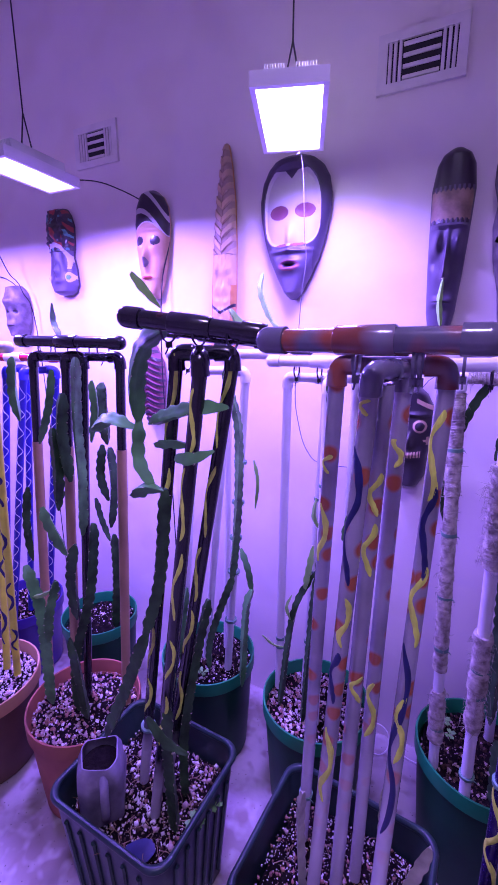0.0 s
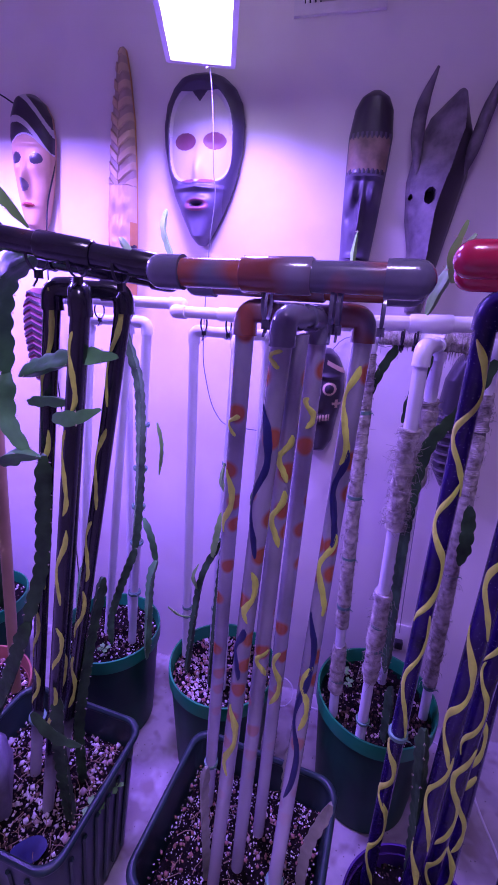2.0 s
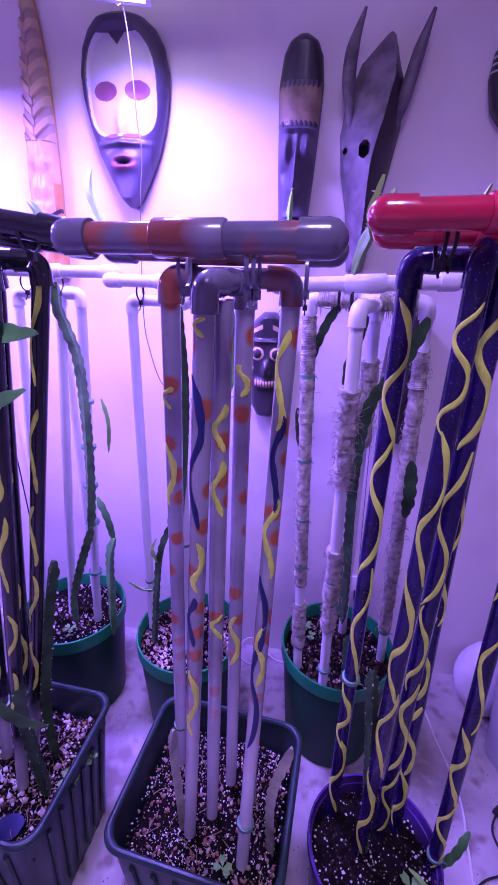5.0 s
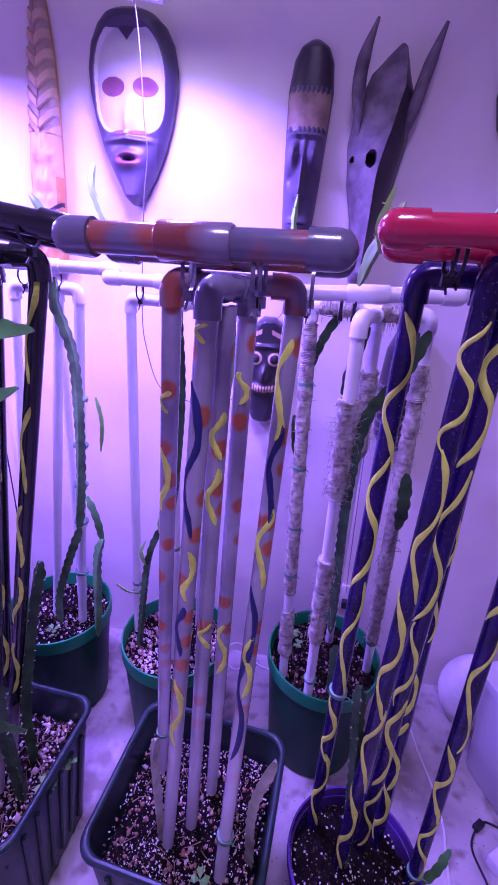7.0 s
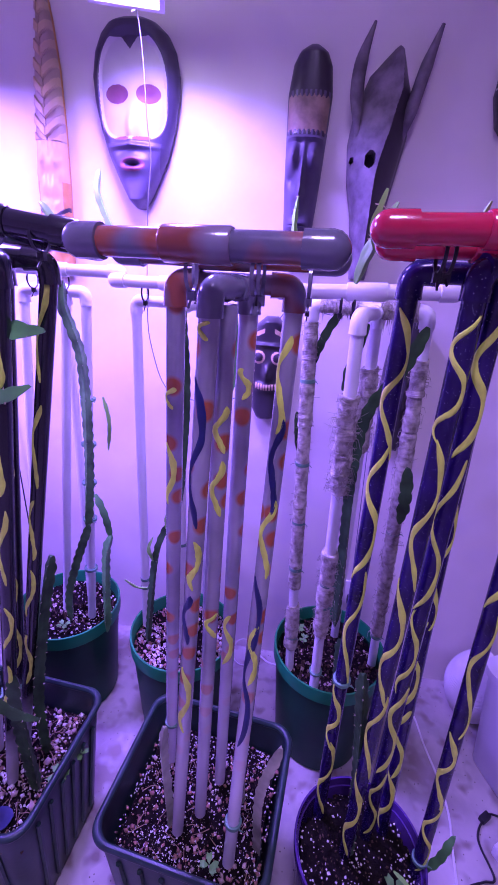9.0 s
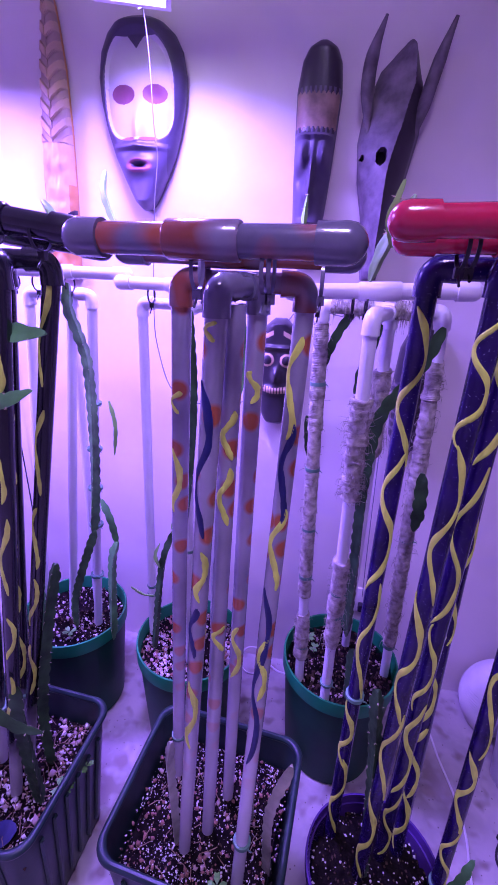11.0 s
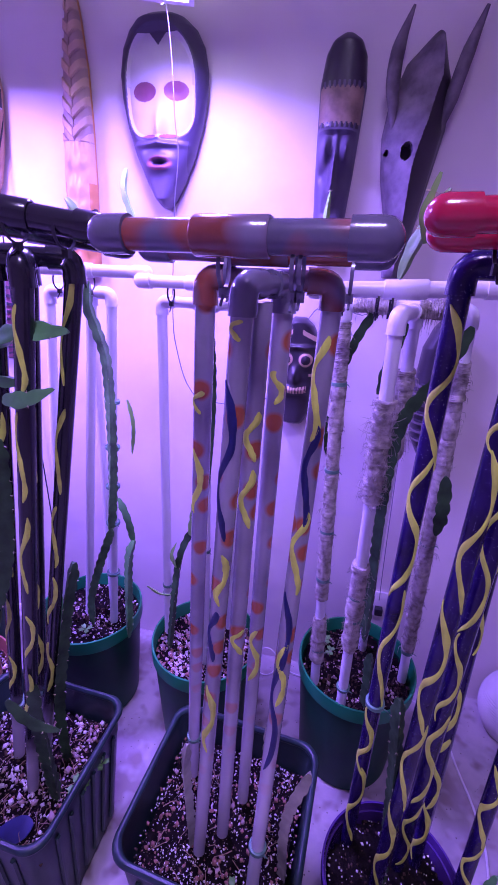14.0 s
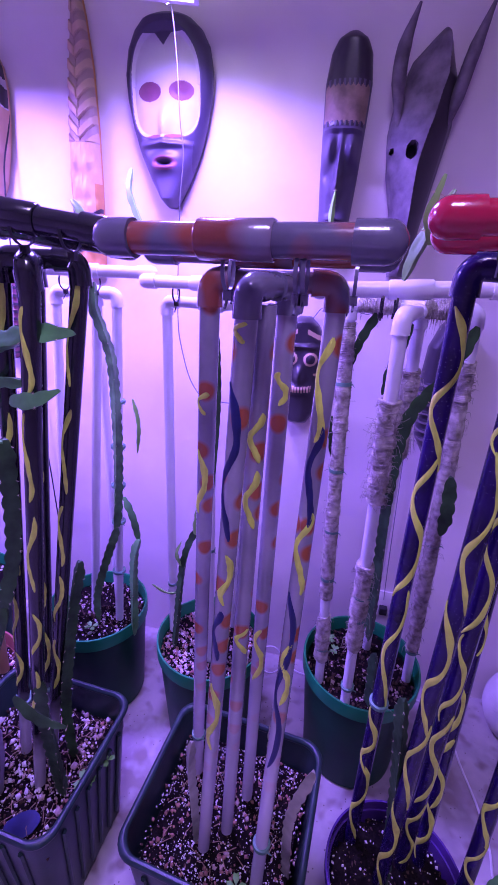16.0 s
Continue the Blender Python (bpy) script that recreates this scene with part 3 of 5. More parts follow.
E_UP = [((0.402, 0.80, 0.30), (0.348, 0.772, 1.50)), ((0.253, 0.804, 0.30), (0.236, 0.752, 1.505)), ((0.468, 0.735, 0.30), (0.432, 0.735, 1.505)), ((0.312, 0.738, 0.30), (0.296, 0.686, 1.505)), ((0.363, 0.785, 0.30), (0.326, 0.700, 1.505))]
for k, (p0, p1) in enumerate(E_UP):
    owner = min(pipes_of(e), key=lambda o: (sum((Vector(c) for c in o.bound_box), Vector()) / 8 - line(p0, p1, 0.5)).length)
    s = 0.03
    while s < 0.96:
        q = R.uniform(0.16, 0.24)
        snake(owner, p0, p1, s, min(s + q, 0.985), face_angle(p0, p1, -0.25 + R.uniform(-0.3, 0.3)), R.uniform(0.8, 1.15), R.uniform(1.1, 1.6), R.uniform(0.0062, 0.0092), YELLOW)
        s += q * R.uniform(0.9, 1.0)

for st, pts in ((b, [(-0.02, 0.64, 1.515), (0.055, 0.62, 1.515), (0.062, 0.62, 1.515), (-0.035, 0.72, 1.512), (0.11, 0.72, 1.512)]),
                (a, [(-0.36, 0.685, 1.560), (-0.30, 0.69, 1.554), (-0.24, 0.70, 1.549)]),
                (e, [(0.252, 0.690, 1.548), (0.262, 0.692, 1.548), (0.34, 0.69, 1.550), (0.40, 0.69, 1.552)]),
                (d, [(0.10, 1.05, 1.474), (0.165, 1.05, 1.474), (0.19, 1.05, 1.474), (0.30, 1.06, 1.478)]),
                (c, [(-0.31, 1.21, 1.462), (-0.24, 1.20, 1.462), (-0.10, 1.19, 1.462)]),
                (f, [(-0.52, 1.20, 1.478), (-0.60, 1.19, 1.478), (-0.66, 1.18, 1.478)]),
                (l, [(-1.0, 0.94, 1.522), (-0.93, 0.94, 1.522), (-0.85, 0.945, 1.520), (-0.78, 0.95, 1.520)])):
    for p in pts:
        zip_tie(st, p, (1, 0, 0), 0.0215, GREY0 if st is b else TIE, 0.95, R.uniform(0.012, 0.024))

HESSIAN = material("hessian_weave", (0.52, 0.50, 0.42), 0.95, vary=0.3, scale=60, bump=0.9, bump_scale=500, spec=0.15, dark=(0.25, 0.23, 0.18))
TAPE = material("green_grafting_tape", (0.12, 0.26, 0.19), 0.4, vary=0.15, scale=20, bump=0.1)


def wrap(stand, p0, p1, s0, s1, r, seed, ragged=1.0):
    """A strip of sacking wound round a pipe in overlapping turns with frayed threads sticking out."""
    g = random.Random(seed)
    bm = bmesh.new()
    L = (Vector(p1) - Vector(p0)).length * abs(s1 - s0)
    n = max(10, int(L / 0.0019))
    path, rr, lap, fold = [], [], 0.0, 0.0
    for i in range(n + 1):
        path.append(line(p0, p1, s0 + (s1 - s0) * i / n))
        lap -= 0.0019
        if lap <= 0:
            lap, fold = g.uniform(0.018, 0.045), g.uniform(0.0006, 0.0042) * (0.5 + 0.5 * ragged)
        rr.append(r + 0.0012 + fold * min(1.0, lap / 0.012) + (0.0009 if i % 2 else 0.0) + g.uniform(0, 0.0007))
    tube(bm, path, rr, 18)
    for v in bm.verts:
        v.co += Vector((noise.noise(v.co * 55), noise.noise(v.co * 55 + Vector((9, 0, 0))), noise.noise(v.co * 42 + Vector((0, 9, 0))) * 1.6)) * 0.0026 * ragged
    w = part("hessian_wrap", bm, HESSIAN, stand, "frayed brown hessian strip")
    bm = bmesh.new()
    (_, u, v, d), _ = frames([p0, p1])
    for i in range(int(L * 300 * (0.25 + 1.9 * ragged * ragged))):
        s = g.uniform(s0, s1)
        e = g.uniform(0, 2 * math.pi)
        o = u * math.cos(e) + v * math.sin(e)
        q = line(p0, p1, s) + o * (r + 0.003)
        n = g.uniform(0.007, 0.024) * (0.7 + 0.3 * ragged)
        side = d.cross(o) * g.uniform(-1, 1) * n
        tube(bm, [q, q + o * n * 0.35 + side * 0.6, q + o * n * 0.4 + side * 1.2 - Vector((0, 0, n * g.uniform(-0.3, 1.0)))], [0.0009, 0.0007, 0.0003], 3, caps=False)
    tagged(part("frayed_thread", bm, HESSIAN, w), kind="stuff")


def tape(stand, p0, p1, s, r=0.017, mat=None):
    bm = bmesh.new()
    q, d0 = line(p0, p1, s), (Vector(p1) - Vector(p0)).normalized()
    r *= 0.90
    tube(bm, [q - d0 * 0.0045, q - d0 * 0.004, q + d0 * 0.004, q + d0 * 0.0045], [r * 0.94, r, r, r * 0.94], 16)
    tube(bm, [q + Vector((r * 0.7, -r * 0.6, 0)), q + Vector((r * 1.1, -r * 0.8, 0.002)), q + Vector((r * 1.35, -r * 0.7, -0.004))], [0.0018, 0.0014, 0.0006], 5)
    part("tape_tie", bm, mat or TAPE, stand)


D_UP = [((0.150, 1.161, 0.35), (0.108, 1.163, 1.44)), ((0.415, 1.235, 0.35), (0.350, 1.117, 1.44)), ((0.227, 1.086, 0.35), (0.200, 0.997, 1.44)), ((0.297, 1.329, 0.35), (0.25, 1.14, 1.44))]
wrap(d, *D_UP[0], 0.30, 0.985, 0.0138, 1, 0.45)
wrap(d, *D_UP[0], 0.09, 0.24, 0.0150, 2, 1.0)
wrap(d, *D_UP[2], 0.66, 0.87, 0.0148, 3, 1.8)
wrap(d, *D_UP[2], 0.24, 0.50, 0.0148, 4, 1.1)
wrap(d, *D_UP[1], 0.14, 0.93, 0.0142, 5, 0.8)
wrap(d, *D_UP[3], 0.70, 0.90, 0.0160, 6, 1.4)
wrap(d, (0.108, 1.163, 1.462), (0.350, 1.117, 1.462), 0.08, 0.42, 0.0142, 7, 1.0)
wrap(d, (0.108, 1.163, 1.462), (0.350, 1.117, 1.462), 0.60, 0.92, 0.0150, 8, 1.6)
for i, s in ((0, 0.86), (0, 0.66), (0, 0.50), (0, 0.36), (0, 0.13), (2, 0.68), (2, 0.41), (2, 0.34), (2, 0.10), (1, 0.50), (1, 0.13)):
    tape(d, *D_UP[i], s, 0.0205)
C_UP = [((-0.358, 1.235, 0.35), (-0.350, 1.245, 1.42)), ((-0.269, 1.255, 0.35), (-0.225, 1.23, 1.42)), ((-0.20, 1.15, 0.35), (-0.20, 1.15, 1.42))]
for i, s in ((0, 0.16), (0, 0.19), (1, 0.68), (1, 0.45), (1, 0.2), (2, 0.4), (2, 0.75)):
    tape(c, *C_UP[i], s)
F_UP = ((-0.561, 1.229, 0.35), (-0.490, 1.245, 1.43))
for s in (0.2, 0.38, 0.50, 0.62, 0.75):
    tape(f, *F_UP, s, 0.024)
tape(b, *B_UP[1], 0.13, 0.020)
tape(b, *B_UP[0], 0.16, 0.018)
tape(e, *E_UP[1], 0.40, 0.0195)
tape(e, *E_UP[2], 0.05, 0.019)
for k in (0, 2):
    tape(a, *A_UP[k], 0.20, 0.022)

# tan sleeves on the lower half of the far black trellis
for p0, p1 in (((-1.143, 0.919, 0.30), (-1.07, 0.95, 1.48)), ((-0.83, 0.98, 0.30), (-0.75, 0.98, 1.48)), ((-1.00, 0.914, 0.30), (-0.93, 0.95, 1.48))):
    bm = bmesh.new()
    tube(bm, [line(p0, p1, 0.0), line(p0, p1, 0.79)], PR + 0.0015, 16)
    part("tan_sleeve", bm, TANPIPE, l, "bare tan lower pipe")

YPIPE = material("yellow_pipe_paint", (0.66, 0.70, 0.07), 0.3, vary=0.2, scale=14, bump=0.1, coat=0.2)
BLUEP = material("royal_blue_pipe_paint", (0.02, 0.02, 0.36), 0.3, vary=0.25, scale=14, bump=0.1, coat=0.2)
LILAC = material("pale_grey_pipe", (0.42, 0.40, 0.46), 0.35, vary=0.1, scale=14)
y = thing("pipe_trellis", "yellow painted pipe trellis with dark blue painted snakes", "trellis", "pipe trellises")
YU = [((-1.285, 0.775, 0.31), (-1.30, 0.88, 1.455)), ((-1.294, 0.897, 0.31), (-1.20, 0.90, 1.455)), ((-1.42, 0.80, 0.31), (-1.36, 0.86, 1.455)), ((-1.36, 0.90, 0.31), (-1.28, 0.96, 1.455))]
hoop(y, YU[0], YU[1], YPIPE, 1.475)
hoop(y, YU[2], YU[3], YPIPE, 1.475)
top_bar(y, (-1.60, 0.90, 1.525), (-1.16, 0.95, 1.525), (LILAC, LILAC, LILAC))
for p0, p1 in YU:
    s = 0.1
    while s < 0.93:
        q = R.uniform(0.08, 0.14)
        snake(pipes_of(y)[0], p0, p1, s, s + q, face_angle(p0, p1, R.uniform(0.0, 1.2)), 0.8, 1.2, 0.0100, NAVY)
        s += q * 1.8
u = thing("pipe_trellis", "royal blue pipe trellis with fine white squiggles", "trellis", "pipe trellises")
UU = [((-1.712, 1.145, 0.30), (-1.50, 1.15, 1.42)), ((-1.619, 1.201, 0.30), (-1.44, 1.20, 1.42)), ((-1.60, 1.10, 0.30), (-1.33, 1.10, 1.42)), ((-1.55, 1.25, 0.30), (-1.28, 1.20, 1.42))]
hoop(u, UU[0], UU[1], BLUEP, 1.44)
hoop(u, UU[2], UU[3], BLUEP, 1.44)
for p0, p1 in UU:
    snake(pipes_of(u)[0], p0, p1, 0.05, 0.97, face_angle(p0, p1, 0.6), 0.8, 14, 0.0030, PVC, "painted_squiggle")
top_bar(u, (-1.62, 1.10, 1.487), (-1.20, 1.16, 1.487), (RED, RED, PVC))

# ---- cactus plants ----
CACTUS = material("cactus_skin", (0.095, 0.27, 0.085), 0.42, vary=0.5, scale=14, bump=0.25, bump_scale=50)
CACTD = material("dark_cactus_skin", (0.034, 0.082, 0.030), 0.5, vary=0.5, scale=22, bump=0.4, bump_scale=60, spec=0.3)
SHOOT = material("young_shoot", (0.26, 0.52, 0.13), 0.4, vary=0.25, scale=12, bump=0.15)
CACTM = material("spiny_green_skin", (0.085, 0.20, 0.070), 0.45, vary=0.55, scale=26, bump=0.3, bump_scale=50)
STUMP = material("dry_cactus_stump", (0.36, 0.37, 0.27), 0.75, vary=0.35, scale=18, bump=0.4, bump_scale=60)
SPINE = material("pale_spines", (0.55, 0.48, 0.36), 0.7, bump=0)


def spline(pts, n):
    pts = [Vector(p) for p in pts]
    q = [pts[0] * 2 - pts[1]] + pts + [pts[-1] * 2 - pts[-2]]
    out = []
    for i in range(1, len(q) - 2):
        for k in range(n):
            t = k / n
            a0, a1, a2, a3 = q[i - 1], q[i], q[i + 1], q[i + 2]
            out.append(0.5 * (2 * a1 + (a2 - a0) * t + (2 * a0 - 5 * a1 + 4 * a2 - a3) * t * t + (3 * a1 - a0 - 3 * a2 + a3) * t ** 3))
    return out + [pts[-1]]


def stem(plant, pts, r, mat=None, flat=0.0, twist=0.4, notch=0.032, name="stem", spiny=True, taper=True):
    """A three-winged stem with scalloped ribs and small spines on their notches."""
    path = spline(pts, 10)
    L = sum((p2 - p1).length for p1, p2 in zip(path, path[1:]))
    n = max(16, int(L / 0.006))
    res, acc, j = [], 0.0, 0
    seg = [(p2 - p1).length for p1, p2 in zip(path, path[1:])]
    for i in range(n + 1):
        want = L * i / n
        while j < len(seg) - 1 and acc + seg[j] < want:
            acc += seg[j]
            j += 1
        res.append(path[j].lerp(path[j + 1], min(1, (want - acc) / max(seg[j], 1e-6))))
    bm = bmesh.new()
    rings, sp = [], []
    ph = R.uniform(0, 2)
    for i, (p, u0, v0, d0) in enumerate(frames(res)):
        s = L * i / n
        end = min(1.0, (s + 0.006) / 0.03, (L - s + 0.004) / (0.05 if taper else 0.02)) ** 0.6
        sc = 0.74 + 0.26 * abs(math.sin(math.pi * s / notch + ph))
        ring = []
        for k in range(12):
            e = 2 * math.pi * k / 12 + twist * s / 0.3 + ph
            w = (1.0 * sc if k % 4 == 0 else (0.42 if k % 4 == 2 else 0.60)) * r * end
            x, y = math.cos(e) * w, math.sin(e) * w * (1 - flat)
            ring.append(bm.verts.new(p + u0 * x + v0 * y))
            if k % 4 == 0 and abs(math.sin(math.pi * s / notch + ph)) < 0.18 and spiny:
                sp.append((p + u0 * x + v0 * y, (u0 * math.cos(e) + v0 * math.sin(e))))
        rings.append(ring)
    for s, t in zip(rings, rings[1:]):
        for k in range(12):
            bm.faces.new((s[k], s[(k + 1) % 12], t[(k + 1) % 12], t[k]))
    bm.faces.new(rings[0]), bm.faces.new(rings[-1])
    st = part(name, bm, mat or CACTUS, plant)
    if sp:
        bm = bmesh.new()
        for q, o in sp:
            for _ in range(2):
                w = Vector((R.uniform(-1, 1), R.uniform(-1, 1), R.uniform(-1, 1))) * 0.5
                tube(bm, [q - o * 0.001, q + (o + w).normalized() * 0.0045], [0.0009, 0.0002], 3, caps=False)
        tagged(part("spine", bm, SPINE, st), kind="stuff")
    return st


def plant(label):
    return thing("cactus_plant", label, "cactus", "climbing cacti")


pa = plant("climbing cactus with arched notched stems tied to black pipes")
stem(pa, [(-0.386, 0.71, 1.565), (-0.442, 0.71, 1.530), (-0.475, 0.72, 1.455), (-0.480, 0.73, 1.372)], 0.023)
stem(pa, [(-0.480, 0.73, 1.385), (-0.468, 0.71, 1.30), (-0.428, 0.71, 1.245)], 0.017)
stem(pa, [(-0.632, 0.75, 1.345), (-0.573, 0.74, 1.375), (-0.495, 0.74, 1.362)], 0.019)
stem(pa, [(-0.450, 0.73, 1.380), (-0.348, 0.71, 1.414), (-0.250, 0.70, 1.428)], 0.018)
stem(pa, [(-0.440, 0.73, 1.335), (-0.390, 0.72, 1.346), (-0.336, 0.73, 1.341)], 0.012)
stem(pa, [(-0.360, 0.69, 1.326), (-0.310, 0.68, 1.333), (-0.269, 0.68, 1.352)], 0.015)
stem(pa, [(-0.483, 0.70, 1.228), (-0.445, 0.70, 1.250), (-0.408, 0.71, 1.247)], 0.018)
stem(pa, [(-0.408, 0.715, 1.250), (-0.450, 0.735, 1.022), (-0.492, 0.72, 0.867)], 0.017, CACTD)
stem(pa, [(-0.485, 0.72, 0.880), (-0.542, 0.70, 0.717), (-0.592, 0.67, 0.585)], 0.020, CACTD)
stem(pa, [(-0.425, 0.71, 0.715), (-0.432, 0.71, 0.575), (-0.432, 0.72, 0.31)], 0.018, CACTD, taper=False)
stem(pa, [(-0.446, 0.66, 0.722), (-0.399, 0.66, 0.680), (-0.340, 0.665, 0.665)], 0.013, CACTD)
stem(pa, [(-0.372, 0.81, 0.95), (-0.408, 0.80, 0.78), (-0.445, 0.79, 0.54), (-0.455, 0.80, 0.31)], 0.015, CACTD)
stem(pa, [(-0.492, 0.75, 1.672), (-0.459, 0.75, 1.640), (-0.425, 0.75, 1.605)], 0.012, SHOOT)
stem(pa, [(-0.30, 0.80, 1.60), (-0.27, 0.80, 1.565), (-0.22, 0.80, 1.57)], 0.011, SHOOT)

pf = plant("climbing cactus with a long spiny stem on a white pipe")
stem(pf, [(-0.520, 1.19, 1.480), (-0.524, 1.19, 1.42), (-0.505, 1.19, 1.361), (-0.492, 1.20, 1.275), (-0.494, 1.20, 1.096), (-0.506, 1.20, 0.916), (-0.520, 1.19, 0.750)], 0.0175, CACTM)
stem(pf, [(-0.513, 1.19, 0.770), (-0.566, 1.19, 0.624), (-0.608, 1.19, 0.480), (-0.615, 1.19, 0.36)], 0.016, CACTM)
stem(pf, [(-0.482, 1.19, 0.880), (-0.450, 1.18, 0.814), (-0.436, 1.18, 0.730)], 0.013)
stem(pf, [(-0.432, 1.17, 0.752), (-0.455, 1.17, 0.660), (-0.473, 1.17, 0.36)], 0.016)
stem(pf, [(-0.445, 1.21, 1.18), (-0.432, 1.21, 1.11), (-0.440, 1.21, 1.02)], 0.007, SHOOT)
stem(pf, [(-0.70, 1.14, 0.36), (-0.69, 1.13, 0.55), (-0.66, 1.13, 0.72)], 0.016)

pc = plant("young climbing cactus with slim stems and pale shoots")
stem(pc, [(-0.325, 1.16, 0.36), (-0.282, 1.155, 0.715), (-0.222, 1.16, 0.873)], 0.013, CACTD)
stem(pc, [(-0.245, 1.15, 0.82), (-0.232, 1.15, 0.90), (-0.225, 1.15, 0.965)], 0.012, SHOOT)
stem(pc, [(-0.290, 1.15, 0.70), (-0.300, 1.145, 0.745), (-0.285, 1.145, 0.79)], 0.007, SHOOT)
stem(pc, [(-0.235, 1.13, 0.36), (-0.215, 1.13, 0.75), (-0.190, 1.14, 1.025), (-0.180, 1.14, 1.25), (-0.195, 1.14, 1.47)], 0.013, CACTD)
stem(pc, [(-0.198, 1.14, 1.02), (-0.22, 1.13, 1.06), (-0.215, 1.13, 1.12)], 0.008, SHOOT)
stem(pc, [(-0.106, 1.17, 1.195), (-0.070, 1.17, 1.273), (-0.072, 1.17, 1.442)], 0.015)
stem(pc, [(-0.14, 1.15, 1.0), (-0.115, 1.15, 1.12), (-0.10, 1.16, 1.21)], 0.012)
stem(pc, [(-0.375, 1.13, 0.63), (-0.34, 1.14, 0.60), (-0.31, 1.15, 0.595)], 0.005, SHOOT)
stem(pc, [(-0.475, 1.34, 1.75), (-0.480, 1.33, 1.70), (-0.455, 1.32, 1.64), (-0.42, 1.30, 1.59)], 0.011, SHOOT)
stem(pc, [(-0.42, 1.28, 1.60), (-0.38, 1.26, 1.575), (-0.33, 1.25, 1.57)], 0.010, SHOOT)

pd = plant("climbing cactus with dark stems behind hessian wrapped pipes")
stem(pd, [(0.178, 1.14, 1.465), (0.148, 1.165, 1.41), (0.120, 1.185, 1.33), (0.108, 1.19, 1.27)], 0.013, CACTD)
stem(pd, [(0.094, 1.185, 1.20), (0.104, 1.185, 1.12), (0.122, 1.187, 1.06), (0.135, 1.19, 0.98)], 0.012, CACTD)
stem(pd, [(0.335, 1.04, 1.44), (0.300, 1.045, 1.345), (0.250, 1.05, 1.255), (0.240, 1.06, 1.10), (0.252, 1.09, 0.85), (0.262, 1.11, 0.60)], 0.016, CACTD)
stem(pd, [(0.364, 1.09, 1.12), (0.372, 1.09, 1.036), (0.374, 1.10, 0.965)], 0.018, CACTD)
stem(pd, [(0.285, 1.11, 0.560), (0.292, 1.11, 0.45), (0.296, 1.12, 0.35)], 0.017, CACTD, taper=False)
stem(pd, [(0.22, 1.02, 1.44), (0.20, 1.03, 1.36), (0.19, 1.04, 1.30)], 0.012, CACTD)
stem(pd, [(0.048, 1.30, 1.58), (0.040, 1.31, 1.64), (0.043, 1.32, 1.70)], 0.009, SHOOT)

pe = plant("climbing cactus with a dark spiny stem against purple pipes")
stem(pe, [(0.272, 0.735, 0.86), (0.290, 0.735, 0.698), (0.305, 0.735, 0.522), (0.318, 0.735, 0.31)], 0.015, CACTD, taper=False)
stem(pe, [(0.171, 0.8, 1.512), (0.179, 0.79, 1.543), (0.191, 0.78, 1.574), (0.202, 0.775, 1.597), (0.208, 0.77, 1.609)], 0.0105, SHOOT)
stem(pe, [(0.292, 0.72, 1.565), (0.291, 0.71, 1.585), (0.296, 0.705, 1.603)], 0.007, SHOOT)
stem(pe, [(0.52, 0.74, 0.45), (0.507, 0.735, 0.38), (0.48, 0.735, 0.31)], 0.011)
stem(pe, [(0.405, 0.70, 0.365), (0.43, 0.685, 0.36), (0.46, 0.67, 0.315)], 0.006, SHOOT)

pb = plant("three cut cactus stumps in a tub")
stem(pb, [(-0.092, 0.70, 0.665), (-0.096, 0.70, 0.58), (-0.086, 0.71, 0.31)], 0.012, STUMP, taper=False, spiny=False)
stem(pb, [(0.056, 0.78, 0.672), (0.058, 0.78, 0.55), (0.066, 0.79, 0.31)], 0.013, STUMP, taper=False, spiny=False)
stem(pb, [(0.142, 0.69, 0.690), (0.112, 0.69, 0.541), (0.118, 0.70, 0.31)], 0.013, STUMP, taper=False, spiny=False)
stem(pb, [(0.187, 0.74, 1.55), (0.180, 0.73, 1.58), (0.187, 0.72, 1.615)], 0.008, SHOOT)

pl = plant("dense climbing cactus on a black and tan trellis")
stem(pl, [(-0.845, 0.91, 1.50), (-0.853, 0.90, 1.315), (-0.844, 0.89, 1.162), (-0.861, 0.89, 0.976)], 0.018, CACTM)
stem(pl, [(-0.90, 0.90, 1.40), (-0.91, 0.89, 1.28), (-0.89, 0.89, 1.14)], 0.022, CACTD)
stem(pl, [(-1.136, 0.93, 1.498), (-1.153, 0.93, 1.388), (-1.125, 0.92, 1.300)], 0.018)
stem(pl, [(-0.957, 0.92, 1.464), (-0.990, 0.92, 1.348), (-1.045, 0.92, 1.233)], 0.014)
stem(pl, [(-0.802, 0.88, 1.03), (-0.844, 0.88, 0.796), (-0.935, 0.88, 0.53), (-0.95, 0.88, 0.31)], 0.019, CACTD)
stem(pl, [(-1.00, 0.87, 1.05), (-0.965, 0.87, 0.98), (-0.925, 0.88, 0.90)], 0.020)
stem(pl, [(-1.09, 0.85, 0.84), (-1.040, 0.85, 0.679), (-1.055, 0.86, 0.31)], 0.022)
stem(pl, [(-0.94, 0.84, 0.83), (-0.99, 0.84, 0.70), (-1.02, 0.85, 0.58)], 0.018)
stem(pl, [(-1.06, 0.84, 0.74), (-1.0, 0.83, 0.77), (-0.95, 0.83, 0.80)], 0.009, SHOOT)
stem(pl, [(-0.90, 0.87, 0.31), (-0.91, 0.86, 0.5), (-0.93, 0.86, 0.62)], 0.018, CACTD)
stem(pl, [(-1.0, 1.0, 1.55), (-1.05, 1.02, 1.60), (-1.06, 1.03, 1.66)], 0.012, CACTD)

